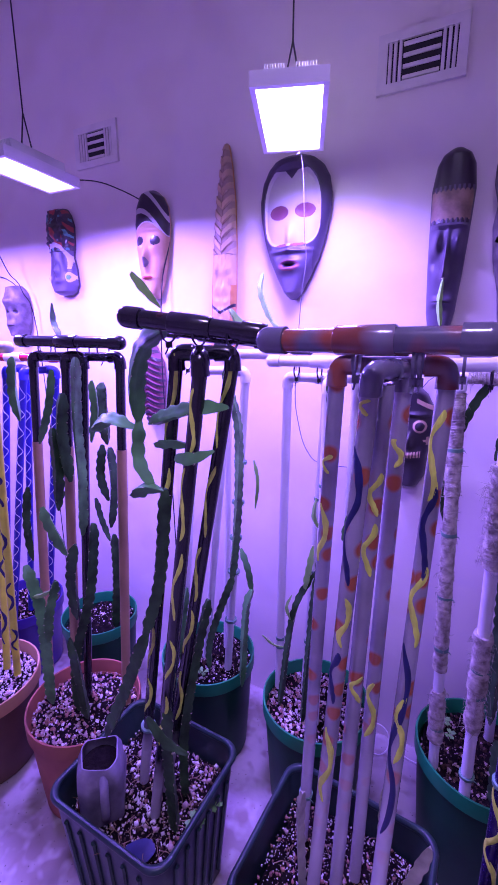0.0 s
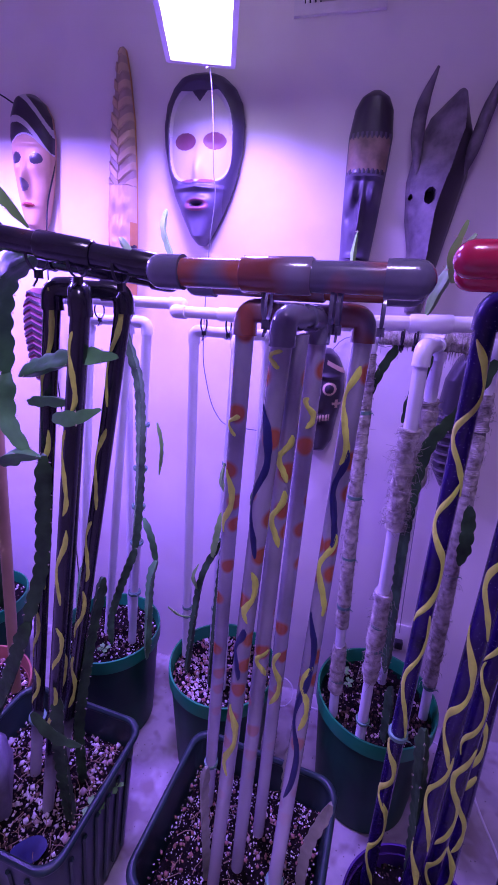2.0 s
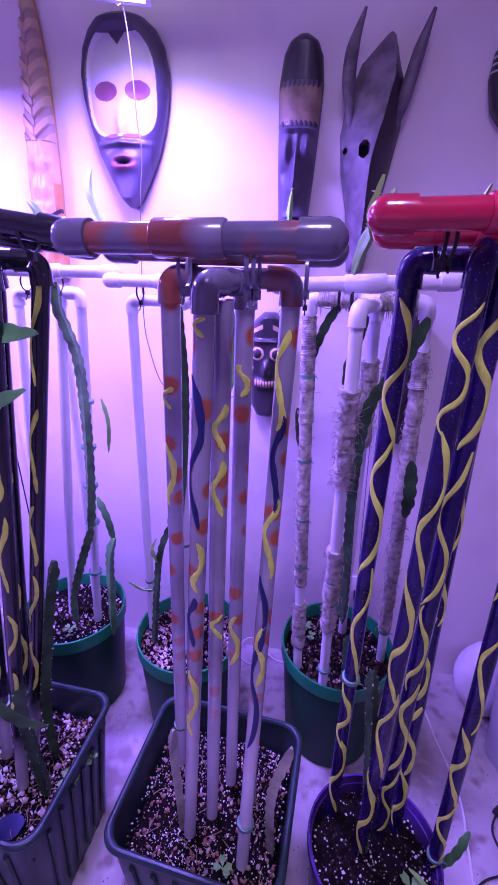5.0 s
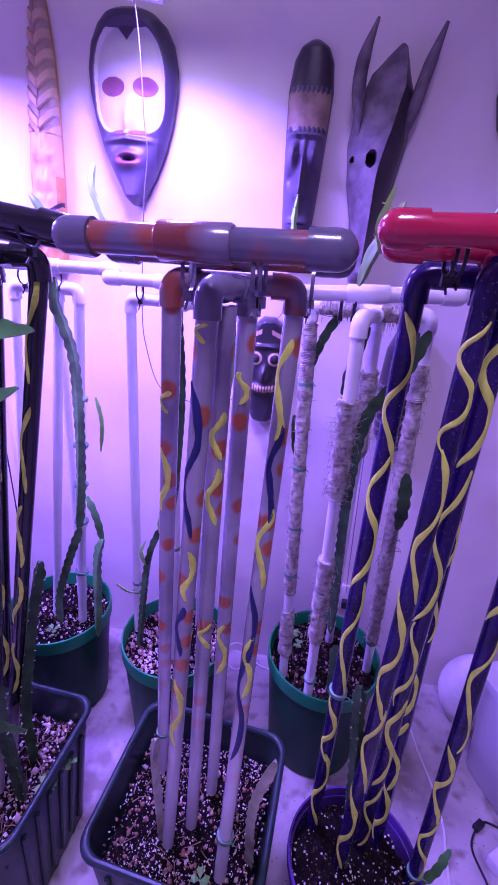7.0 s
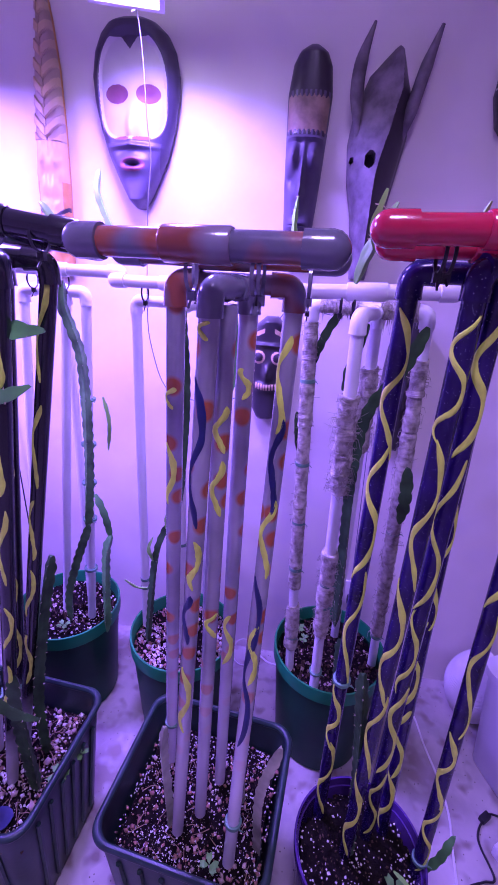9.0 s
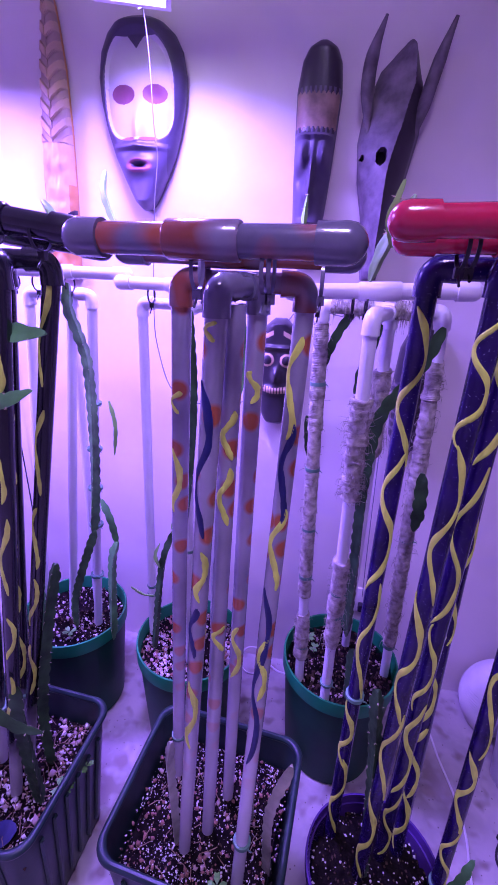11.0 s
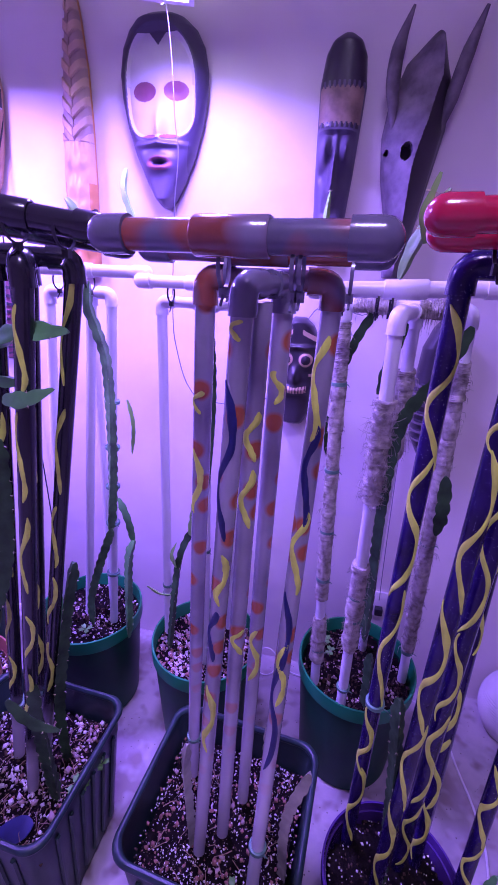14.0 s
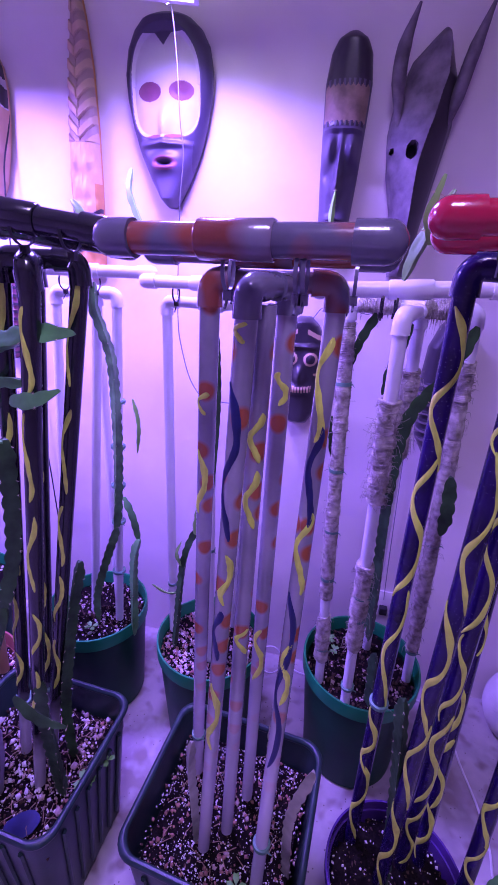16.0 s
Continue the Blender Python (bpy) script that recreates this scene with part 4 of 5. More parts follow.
stem(pl, [(-0.93, 0.88, 1.30), (-0.915, 0.87, 1.18), (-0.93, 0.87, 1.05)], 0.020, CACTD)
stem(pl, [(-0.86, 0.86, 0.96), (-0.89, 0.86, 0.84), (-0.885, 0.86, 0.70)], 0.020, CACTD)
stem(pl, [(-1.07, 0.88, 1.10), (-1.08, 0.87, 0.98), (-1.06, 0.86, 0.86)], 0.015, CACTD)
stem(pl, [(-0.78, 0.90, 1.44), (-0.765, 0.89, 1.36), (-0.79, 0.89, 1.27)], 0.014)

pm = plant("dark drooping cactus against the wall in a green pot")
stem(pm, [(-1.045, 1.20, 1.40), (-1.05, 1.20, 1.28), (-1.044, 1.20, 1.17)], 0.026, CACTD)
stem(pm, [(-1.06, 1.19, 1.17), (-1.08, 1.19, 1.05), (-1.05, 1.19, 0.95)], 0.020, CACTD)
stem(pm, [(-1.035, 1.20, 1.16), (-1.02, 1.19, 1.02), (-1.05, 1.19, 0.84)], 0.020, CACTD)
stem(pm, [(-1.12, 1.19, 0.95), (-1.10, 1.19, 0.87), (-1.06, 1.19, 0.78)], 0.014, CACTD)
stem(pm, [(-1.06, 1.21, 0.80), (-1.07, 1.22, 0.60), (-1.12, 1.24, 0.34)], 0.022, CACTD)

# ---- wall vents ----
VENT = material("white_plaster_vent", (0.74, 0.70, 0.68), 0.6, vary=0.05, scale=20, bump=0.1)
DARK = material("cavity_shade", (0.03, 0.03, 0.035), 0.9, bump=0)


def vent(x0, x1, z0, z1, label):
    v = thing("wall_vent", label, "vent", "wall vents", ((x0 + x1) / 2, WY, (z0 + z1) / 2))
    w, h = (x1 - x0) / 2, (z1 - z0) / 2
    bm = bmesh.new()
    for lo, hi in (((-w, -h), (w, -h + 0.024)), ((-w, h - 0.024), (w, h)), ((-w, -h + 0.024), (-w + 0.026, h - 0.024)), ((w - 0.026, -h + 0.024), (w, h - 0.024))):
        box(bm, (lo[0], -0.012, lo[1]), (hi[0], -0.001, hi[1]))
    part("frame", bm, VENT, v)
    # dark sheet stands in for the shaded hollow behind the slats
    bm = bmesh.new()
    box(bm, (-w + 0.02, -0.004, -h + 0.02), (w - 0.02, -0.001, h - 0.02))
    part("backing", bm, DARK, v)
    for i in range(3):
        for s in (-1, 1):
            x = s * (w - 0.034 - i * 0.014)
            bm = bmesh.new()
            box(bm, (x - 0.0045, -0.011, -h + 0.024), (x + 0.0045, -0.004, h - 0.024), bevel=0.001)
            part("slat", bm, VENT, v)
    iw = w - 0.070
    for i in range(4):
        z = (i - 1.5) * (h - 0.02) * 0.5
        bm = bmesh.new()
        box(bm, (-iw, -0.010, z - 0.006), (iw, -0.004, z + 0.004), bevel=0.001)
        part("slat", bm, VENT, v)


vent(-0.198, 0.040, 2.246, 2.395, "white louvred plaster wall vent above the masks")
vent(-1.424, -1.197, 2.244, 2.394, "white louvred plaster wall vent near the lamps")

# ---- grow lights ----
GLOW = bpy.data.materials.new("lit_led_panel")
GLOW.use_nodes = True
gb = GLOW.node_tree.nodes["Principled BSDF"]
gb.inputs["Base Color"].default_value = (0.8, 0.8, 0.8, 1)
gb.inputs["Emission Color"].default_value = (0.86, 0.78, 1.0, 1)
gb.inputs["Emission Strength"].default_value = 9.0
HOUSE = material("white_lamp_housing", (0.62, 0.60, 0.66), 0.4, vary=0.05)
FIN = material("aluminium_fins", (0.55, 0.55, 0.6), 0.35, metal=0.8, vary=0.1)
for (lx, ly, lz), turn, w, h, _ in LAMPS:
    g = thing("grow_light", "lit white rectangular LED grow light hanging on a cord", "grow light", "grow lights", (lx, ly, lz))
    g.rotation_euler = (0, 0, radians(turn))
    h, w = h + 0.002, w + 0.002
    bm = bmesh.new()
    for lo, hi in (((-w - 0.012, -h - 0.012), (-w, h + 0.012)), ((w, -h - 0.012), (w + 0.012, h + 0.012)), ((-w, -h - 0.012), (w, -h)), ((-w, h), (w, h + 0.012))):
        box(bm, (lo[0], lo[1], -0.012), (hi[0], hi[1], 0.018))
    part("housing", bm, HOUSE, g)
    bm = bmesh.new()
    box(bm, (-w + 0.001, -h + 0.001, -0.006), (w - 0.001, h - 0.001, 0.016))
    part("diffuser", bm, GLOW, g, "glowing white diffuser")
    for s in (-1, 1):
        bm = bmesh.new()
        box(bm, (s * w * 0.48 - 0.024, -h + 0.03, 0.019), (s * w * 0.48 + 0.024, h - 0.03, 0.023))
        sink = part("heat_sink", bm, FIN, g)
        for i in range(8):
            x = s * w * 0.48 + (i - 3.5) * 0.006
            bm = bmesh.new()
            box(bm, (x - 0.001, -h + 0.03, 0.0232), (x + 0.001, h - 0.03, 0.050))
            part("fin", bm, FIN, sink)
    bm = bmesh.new()
    tube(bm, [(-0.03, 0, 0.023), (0, 0, 0.16), (0, 0, CZ - lz)], 0.0022, 6)
    tube(bm, [(0.03, 0, 0.023), (0, 0, 0.16)], 0.0022, 6)
    part("hanging_cord", bm, TIE, g)

# ---- masks ----
MBLACK = material("black_lacquered_wood", (0.035, 0.030, 0.038), 0.32, vary=0.35, scale=9, bump=0.15, bump_scale=25, coat=0.2)
MGREY = material("weathered_dark_wood", (0.155, 0.132, 0.145), 0.55, vary=0.45, scale=26, bump=0.55, bump_scale=45)
MWHITE = material("chalk_white_wood", (0.52, 0.49, 0.50), 0.6, vary=0.1, scale=8, bump=0.15, bump_scale=25)
MBLUE = material("blue_black_wood", (0.10, 0.085, 0.13), 0.42, vary=0.25, scale=7, bump=0.2, bump_scale=25)
# blue bloom from the lamp is tinted into this black wood
MDARKB = material("bloom_tinted_black_wood", (0.065, 0.055, 0.085), 0.4, vary=0.25, scale=7, bump=0.15, bump_scale=25)
MMAUVE = material("faded_maroon_paint", (0.20, 0.07, 0.10), 0.5, vary=0.2, scale=20, bump=0.1)
MTAN = material("honey_wood", (0.52, 0.33, 0.20), 0.42, vary=0.15, scale=9, bump=0.2, bump_scale=30)
MORANGE = material("orange_brown_wood", (0.55, 0.26, 0.08), 0.45, vary=0.25, scale=8, bump=0.2, bump_scale=30)
MPALE = material("pale_carved_wood", (0.60, 0.43, 0.28), 0.45, vary=0.15, scale=10, bump=0.2, bump_scale=30)
MTAN2 = material("brown_carved_wood", (0.43, 0.31, 0.24), 0.45, vary=0.2, scale=10, bump=0.2, bump_scale=30)
MBAND = material("worn_brown_band", (0.26, 0.18, 0.13), 0.55, vary=0.35, scale=30, bump=0.2)
MRED = material("dull_red_paint", (0.30, 0.05, 0.04), 0.45, vary=0.25, scale=10, bump=0.15)
MTEAL = material("teal_paint", (0.10, 0.32, 0.30), 0.5, vary=0.2)


def carving(name, label, x, z, height, outline, relief, paint, mats, depth=0.07, lean=0.0, turn=0.0, extra=None, nx=96, ny=170, stand=0.004):
    """A carved wall piece in one mesh. outline(v) gives left and right edges in metres, relief(px, v, u) adds height, paint(px, v, u) picks a material."""
    bm = bmesh.new()
    rows = []
    for j in range(ny + 1):
        v = j / ny
        a, b = outline(v)
        row = []
        for i in range(nx + 1):
            u = i / nx * 2 - 1
            px = a + (b - a) * (u + 1) / 2
            end = min(1.0, v / 0.05 + 0.15, (1 - v) / 0.05 + 0.15) ** 0.5
            y = depth * max(0.0, 1 - abs(u) ** 2.6) ** 0.5 * end + relief(px, v, u) * min(1, (1 - abs(u)) * 8) * end
            row.append(bm.verts.new((px, -y - 0.012, v * height)))
        rows.append(row)
    for j in range(ny):
        for i in range(nx):
            f = bm.faces.new((rows[j][i], rows[j][i + 1], rows[j + 1][i + 1], rows[j + 1][i]))
            u, v = (i + 0.5) / nx * 2 - 1, (j + 0.5) / ny
            a, b = outline(v)
            f.material_index = paint(a + (b - a) * (u + 1) / 2, v, u)
    edge = [r[0] for r in rows] + rows[-1][1:] + [r[-1] for r in rows[-2::-1]] + rows[0][-2:0:-1]
    back = [bm.verts.new((p.co.x * 0.97, 0, p.co.z)) for p in edge]
    for k in range(len(edge)):
        bm.faces.new((edge[k], back[k], back[(k + 1) % len(edge)], edge[(k + 1) % len(edge)]))
    if extra:
        extra(bm)
    ob = link(name, bm, mats)
    ob.matrix_world = pose(x, WY - stand, z, 0, lean, turn)
    return tagged(ob, label, "mask", "wall masks")


def curve(pairs):
    xs, ys = zip(*pairs)
    return lambda v: float(np.interp(v, xs, ys))


def even(w):
    return lambda v: (-w(v), w(v))


def bump_at(px, v, cx, cv, sx, sv, h):
    return h * math.exp(-((px - cx) / sx) ** 2 - ((v - cv) / sv) ** 2)


def inside(px, v, cx, cv, rx, rv):
    return ((px - cx) / rx) ** 2 + ((v - cv) / rv) ** 2 < 1


# large white-faced mask
W1 = curve([(0, 0.010), (0.05, 0.030), (0.15, 0.056), (0.3, 0.088), (0.45, 0.109), (0.6, 0.122), (0.72, 0.125), (0.84, 0.115), (0.92, 0.095), (0.97, 0.068), (1, 0.035)])


def face1(px, v):
    heart = 0.885 - 0.055 * max(0, 1 - abs(px) / 0.022)
    q = 2.3 if v > 0.645 else 3.6
    low = 0.365 + 0.02 * (px / 0.07) ** 2
    return low < v < heart and (abs(px) / 0.097) ** q + (abs(v - 0.645) / 0.275) ** q < 1


def sunk1(px, v):
    q = 2.3 if v > 0.645 else 3.6
    return -0.013 * max(0.0, min(1.0, 3.5 * (1.08 - (abs(px) / 0.097) ** q - (abs(v - 0.645) / 0.275) ** q)))


carving("carved_mask", "large oval wooden mask, white face on a dark surround", -0.440, 1.685, 0.441, even(W1),
        lambda px, v, u: sunk1(px, v) + bump_at(px, v, 0, 0.43, 0.016, 0.09, 0.022) + bump_at(px, v, -0.045, 0.60, 0.03, 0.05, -0.010) + bump_at(px, v, 0.045, 0.60, 0.03, 0.05, -0.010)
        + bump_at(px, v, 0, 0.235, 0.036, 0.045, 0.026) + bump_at(px, v, 0, 0.238, 0.022, 0.018, -0.036) + bump_at(px, v, 0, 0.335, 0.06, 0.015, 0.012),
        lambda px, v, u: (2 if inside(px, v, -0.045, 0.615, 0.034, 0.048) or inside(px, v, 0.045, 0.615, 0.034, 0.048) or inside(px, v, -0.03, 0.372, 0.022, 0.022) or inside(px, v, 0.03, 0.372, 0.026, 0.022) else 1) if face1(px, v)
        else (0 if inside(px, v, 0, 0.238, 0.023, 0.018) else (4 if inside(px, v, 0, 0.232, 0.038, 0.040) else (3 if v < 0.36 and abs(px) < 0.05 + v * 0.08 else 0))),
        [MDARKB, MWHITE, MMAUVE, MBLUE, MMAUVE], depth=0.055, lean=0.0, nx=170, ny=290)

# tall leaf-shaped carving with chevrons
W2 = curve([(0, 0.050), (0.35, 0.050), (0.55, 0.046), (0.75, 0.036), (0.9, 0.020), (0.97, 0.009), (1, 0.003)])


def chevron(px, v):
    return math.sin((v * 0.72 - abs(px) * 0.9) * 2 * math.pi / 0.046)


carving("carved_mask", "tall leaf-shaped wood carving with pale chevrons above an orange base", -0.728, 1.49, 0.72, even(W2),
        lambda px, v, u: (0.004 * (1 if chevron(px, v) > 0 else -1) if v > 0.5 else 0.006 * noise.noise(Vector((abs(px) * 60, v * 22, 0)))) + bump_at(px, v, -0.022, 0.43, 0.012, 0.02, 0.008) + bump_at(px, v, 0.022, 0.43, 0.012, 0.02, 0.008)
        + bump_at(px, v, 0, 0.25, 0.05, 0.02, -0.006) - (0.003 if abs(px) < 0.002 and v > 0.5 else 0),
        lambda px, v, u: (1 if chevron(px, v) > 0 else 3) if v > 0.5 else (1 if 0.36 < v < 0.5 else (2 if abs(v - 0.22 - abs(px) * 0.8) < 0.008 else (0 if abs(px) > 0.036 or v < 0.18 else 1))),
        [MORANGE, MPALE, MBLACK, MTAN2], depth=0.030, lean=2.5, nx=60, ny=240)

# tan mask with a striped cap
W3 = curve([(0, 0.022), (0.1, 0.042), (0.3, 0.062), (0.5, 0.074), (0.7, 0.080), (0.85, 0.072), (0.94, 0.052), (1, 0.020)])
carving("carved_mask", "honey-coloured wooden mask with dark striped cap and closed eyes", -1.043, 1.715, 0.392, even(W3),
        lambda px, v, u: bump_at(px, v, 0, 0.36, 0.012, 0.12, 0.030) + bump_at(px, v, -0.034, 0.47, 0.02, 0.05, 0.010) + bump_at(px, v, 0.034, 0.47, 0.02, 0.05, 0.010) + bump_at(px, v, 0, 0.19, 0.026, 0.018, 0.012) + bump_at(px, v, 0, 0.64, 0.06, 0.02, 0.006),
        lambda px, v, u: (2 if math.sin((v + px * 1.5 + px * px * 20) * 34) > 0.72 or abs(v - 0.70 + px * px * 22) < 0.012 else 1) if v > 0.70 - px * px * 22
        else (1 if inside(px, v, -0.036, 0.535, 0.020, 0.045) or inside(px, v, 0.036, 0.535, 0.020, 0.045) else (3 if inside(px, v, 0, 0.33, 0.013, 0.05) else (4 if inside(px, v, 0, 0.19, 0.026, 0.018) else 0))),
        [MTAN, MBLACK, MWHITE, MGREY, MRED], depth=0.045, lean=2.0)

# painted clay mask with a headdress
W4 = curve([(0, 0.030), (0.04, 0.060), (0.12, 0.075), (0.3, 0.072), (0.45, 0.058), (0.6, 0.070), (0.8, 0.074), (0.93, 0.060), (1, 0.040)])


def paint4(px, v, u):
    if inside(px, v, 0.058, 0.20, 0.016, 0.06) or inside(px, v, -0.060, 0.20, 0.014, 0.06):
        return 2 if not (inside(px, v, 0.058, 0.20, 0.008, 0.03) or inside(px, v, -0.060, 0.20, 0.007, 0.03)) else 4
    if abs(((px / 0.058) ** 2 + ((v - 0.34) / 0.24) ** 2) ** 0.5 - 1) < 0.11 and v > 0.3:
        return 2
    k = noise.noise(Vector((px * 45, v * 11, 3)))
    if v > 0.52 and k > 0.25:
        return 3
    if v > 0.52 and k < -0.35:
        return 4
    return 0 if v > 0.52 else 1


carving("carved_mask", "painted mask with coiled headdress and white ear discs", -1.540, 1.75, 0.355, even(W4),
        lambda px, v, u: bump_at(px, v, 0, 0.28, 0.012, 0.08, 0.022) + bump_at(px, v, 0, 0.16, 0.025, 0.03, 0.010) + 0.016 * abs(noise.noise(Vector((px * 40, v * 14, 1)))) * (v > 0.5)
        + bump_at(px, v, 0, 0.75, 0.028, 0.09, 0.028) + bump_at(px, v, 0.058, 0.20, 0.014, 0.05, 0.012) + bump_at(px, v, -0.058, 0.20, 0.014, 0.05, 0.012),
        paint4, [MBLACK, MBLUE, MWHITE, MRED, MTEAL], depth=0.045)

# small grey mask
W5 = curve([(0, 0.030), (0.15, 0.055), (0.4, 0.068), (0.65, 0.072), (0.85, 0.058), (0.95, 0.036), (1, 0.015)])
carving("carved_mask", "small round-browed grey wooden mask hung low", -1.875, 1.565, 0.245, even(W5),
        lambda px, v, u: bump_at(px, v, 0, 0.70, 0.05, 0.08, 0.022) + bump_at(px, v, 0, 0.25, 0.035, 0.08, 0.016) + bump_at(px, v, -0.028, 0.5, 0.016, 0.05, -0.012) + bump_at(px, v, 0.028, 0.5, 0.016, 0.05, -0.012),
        lambda px, v, u: 1 if inside(px, v, -0.028, 0.5, 0.014, 0.035) or inside(px, v, 0.028, 0.5, 0.014, 0.035) or inside(px, v, 0, 0.23, 0.028, 0.02) else 0,
        [MGREY, MBLACK], depth=0.060)
carving("carved_mask", "narrow dark wooden mask with a rounded top", -2.35, 1.68, 0.43, even(curve([(0, 0.02), (0.3, 0.055), (0.7, 0.062), (0.92, 0.045), (1, 0.015)])),
        lambda px, v, u: bump_at(px, v, 0, 0.45, 0.014, 0.15, 0.02), lambda px, v, u: 1 if v > 0.7 else 0, [MGREY, MBLACK], depth=0.05)

# long dark mask with a pale band
W7 = curve([(0, 0.026), (0.15, 0.040), (0.4, 0.049), (0.65, 0.055), (0.8, 0.058), (0.92, 0.050), (0.97, 0.037), (1, 0.014)])


def paint7(px, v, u):
    if 0.615 < v < 0.805:
        edge = 0.012 * abs(math.sin(px * 260))
        return 1 if 0.63 + edge < v < 0.79 - edge and abs(u) < 0.94 else (2 if math.sin(px * 520) > 0.2 else 0)
    return 0 if v > 0.8 else 2


carving("carved_mask", "long dark wooden mask with a pale patterned forehead band", 0.032, 1.55, 0.515, even(W7),
        lambda px, v, u: bump_at(px, v, 0, 0.42, 0.0085, 0.12, 0.040) + bump_at(px, v, 0, 0.345, 0.015, 0.028, 0.022) + bump_at(px, v, -0.027, 0.515, 0.013, 0.050, 0.036) + bump_at(px, v, 0.027, 0.515, 0.013, 0.050, 0.036)
        + bump_at(px, v, -0.024, 0.60, 0.026, 0.010, 0.014) + bump_at(px, v, 0.024, 0.60, 0.026, 0.010, 0.014)
        + bump_at(px, v, 0, 0.20, 0.022, 0.022, 0.022) - bump_at(px, v, 0, 0.20, 0.018, 0.005, 0.016) + bump_at(px, v, -0.030, 0.42, 0.014, 0.05, -0.012) + bump_at(px, v, 0.030, 0.42, 0.014, 0.05, -0.012),
        paint7, [MBLACK, MBAND, MBLUE], depth=0.040, lean=1.0)

# horned wooden head
LEFT8 = curve([(0, 0.010), (0.3, -0.010), (0.45, -0.030), (0.62, -0.040), (0.75, -0.032), (0.9, -0.002), (1, 0.052)])
RIGHT8 = curve([(0, 0.055), (0.3, 0.080), (0.45, 0.094), (0.65, 0.112), (0.82, 0.110), (0.93, 0.086), (1, 0.062)])


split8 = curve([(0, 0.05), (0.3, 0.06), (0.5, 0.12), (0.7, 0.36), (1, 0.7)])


def ridge8(px, v, u):
    r = split8(v)
    return 0.046 * (1 - abs(u - r) / (1 + r if u < r else 1 - r)) ** 0.9


def eyes8(px, v):
    return inside(px, v, 0.022, 0.545, 0.013, 0.034) or inside(px, v, -0.024, 0.55, 0.005, 0.010)


def horns(bm):
    for pts, rr in (([(-0.012, -0.030, 0.325), (-0.030, -0.047, 0.43), (-0.028, -0.054, 0.50), (-0.006, -0.062, 0.572)], [0.004, 0.017, 0.016, 0.003]),
                    ([(0.092, -0.026, 0.325), (0.108, -0.044, 0.40), (0.128, -0.052, 0.49), (0.150, -0.058, 0.565)], [0.004, 0.016, 0.015, 0.004])):
        tube(bm, spline(pts, 6), [float(np.interp(i / 18, [0, 0.33, 0.66, 1], rr)) for i in range(19)], 10)


# shade on the flank right of the ridge is put in as black
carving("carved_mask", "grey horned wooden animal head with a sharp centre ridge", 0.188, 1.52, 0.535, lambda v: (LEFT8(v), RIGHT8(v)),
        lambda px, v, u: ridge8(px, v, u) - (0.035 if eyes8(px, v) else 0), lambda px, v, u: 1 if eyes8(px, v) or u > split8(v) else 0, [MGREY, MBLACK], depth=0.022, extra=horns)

# red oval mask
W9 = curve([(0, 0.018), (0.15, 0.048), (0.45, 0.066), (0.7, 0.062), (0.85, 0.048), (0.93, 0.024), (1, 0.016)])
carving("carved_mask", "small oval dark red mask with a beaded border", 0.560, 1.865, 0.215, even(W9),
        lambda px, v, u: bump_at(px, v, 0, 0.45, 0.012, 0.14, 0.018) - (0.008 if abs(u) < 0.72 and v < 0.8 else 0),
        lambda px, v, u: (1 if v < 0.82 else 0) if abs(u) < 0.70 else (2 if math.sin(v * 90) > 0.3 and v > 0.45 else 0), [MBLACK, MRED, MWHITE], depth=0.035)

# black grinning mask low on the wall
W10 = curve([(0, 0.030), (0.12, 0.052), (0.35, 0.060), (0.6, 0.074), (0.8, 0.068), (0.93, 0.045), (1, 0.018)])


def paint10(px, v, u):
    q = ((abs(px) - 0.030) / 0.021) ** 2 + ((v - 0.64) / 0.062) ** 2
    if 0.45 < q < 1.0:
        return 1
    if abs(v - 0.36 - px * px * 8) < 0.030 and abs(px) < 0.038:
        return 1 if math.sin(px * 700) > -0.5 else 0
    if abs(px) > 0.042 and (abs(v - 0.50) < 0.012 or abs(abs(px) - 0.055) < 0.004 and 0.46 < v < 0.54):
        return 1
    if abs(v - 0.86 + (abs(px) - 0.03) * 1.5) < 0.02 and abs(px) > 0.015:
        return 1
    return 0


carving("carved_mask", "black painted mask with cream ringed eyes and bared teeth", -0.020, 1.065, 0.335, even(W10),
        lambda px, v, u: bump_at(px, v, 0, 0.50, 0.014, 0.08, 0.024) + bump_at(px, v, 0, 0.36, 0.05, 0.05, 0.016) + bump_at(px, v, -0.030, 0.64, 0.02, 0.06, 0.012) + bump_at(px, v, 0.030, 0.64, 0.02, 0.06, 0.012)
        + bump_at(px, v, -0.03, 0.75, 0.03, 0.02, 0.010) + bump_at(px, v, 0.03, 0.75, 0.03, 0.02, 0.010), paint10, [MBLACK, MPALE], depth=0.05)
carving("carved_mask", "black and silver mask with slatted cheeks, low on the wall", 0.400, 1.00, 0.42, even(curve([(0, 0.015), (0.15, 0.050), (0.5, 0.064), (0.8, 0.056), (0.94, 0.034), (1, 0.012)])),
        lambda px, v, u: 0.010 * (math.sin(v * 95) > 0.3) * (abs(px) > 0.014) * (v < 0.6) + bump_at(px, v, 0, 0.5, 0.012, 0.2, 0.02),
        lambda px, v, u: 1 if math.sin(v * 95) > 0.75 and abs(px) > 0.014 and v < 0.6 else 0, [MBLACK, MGREY], depth=0.05)
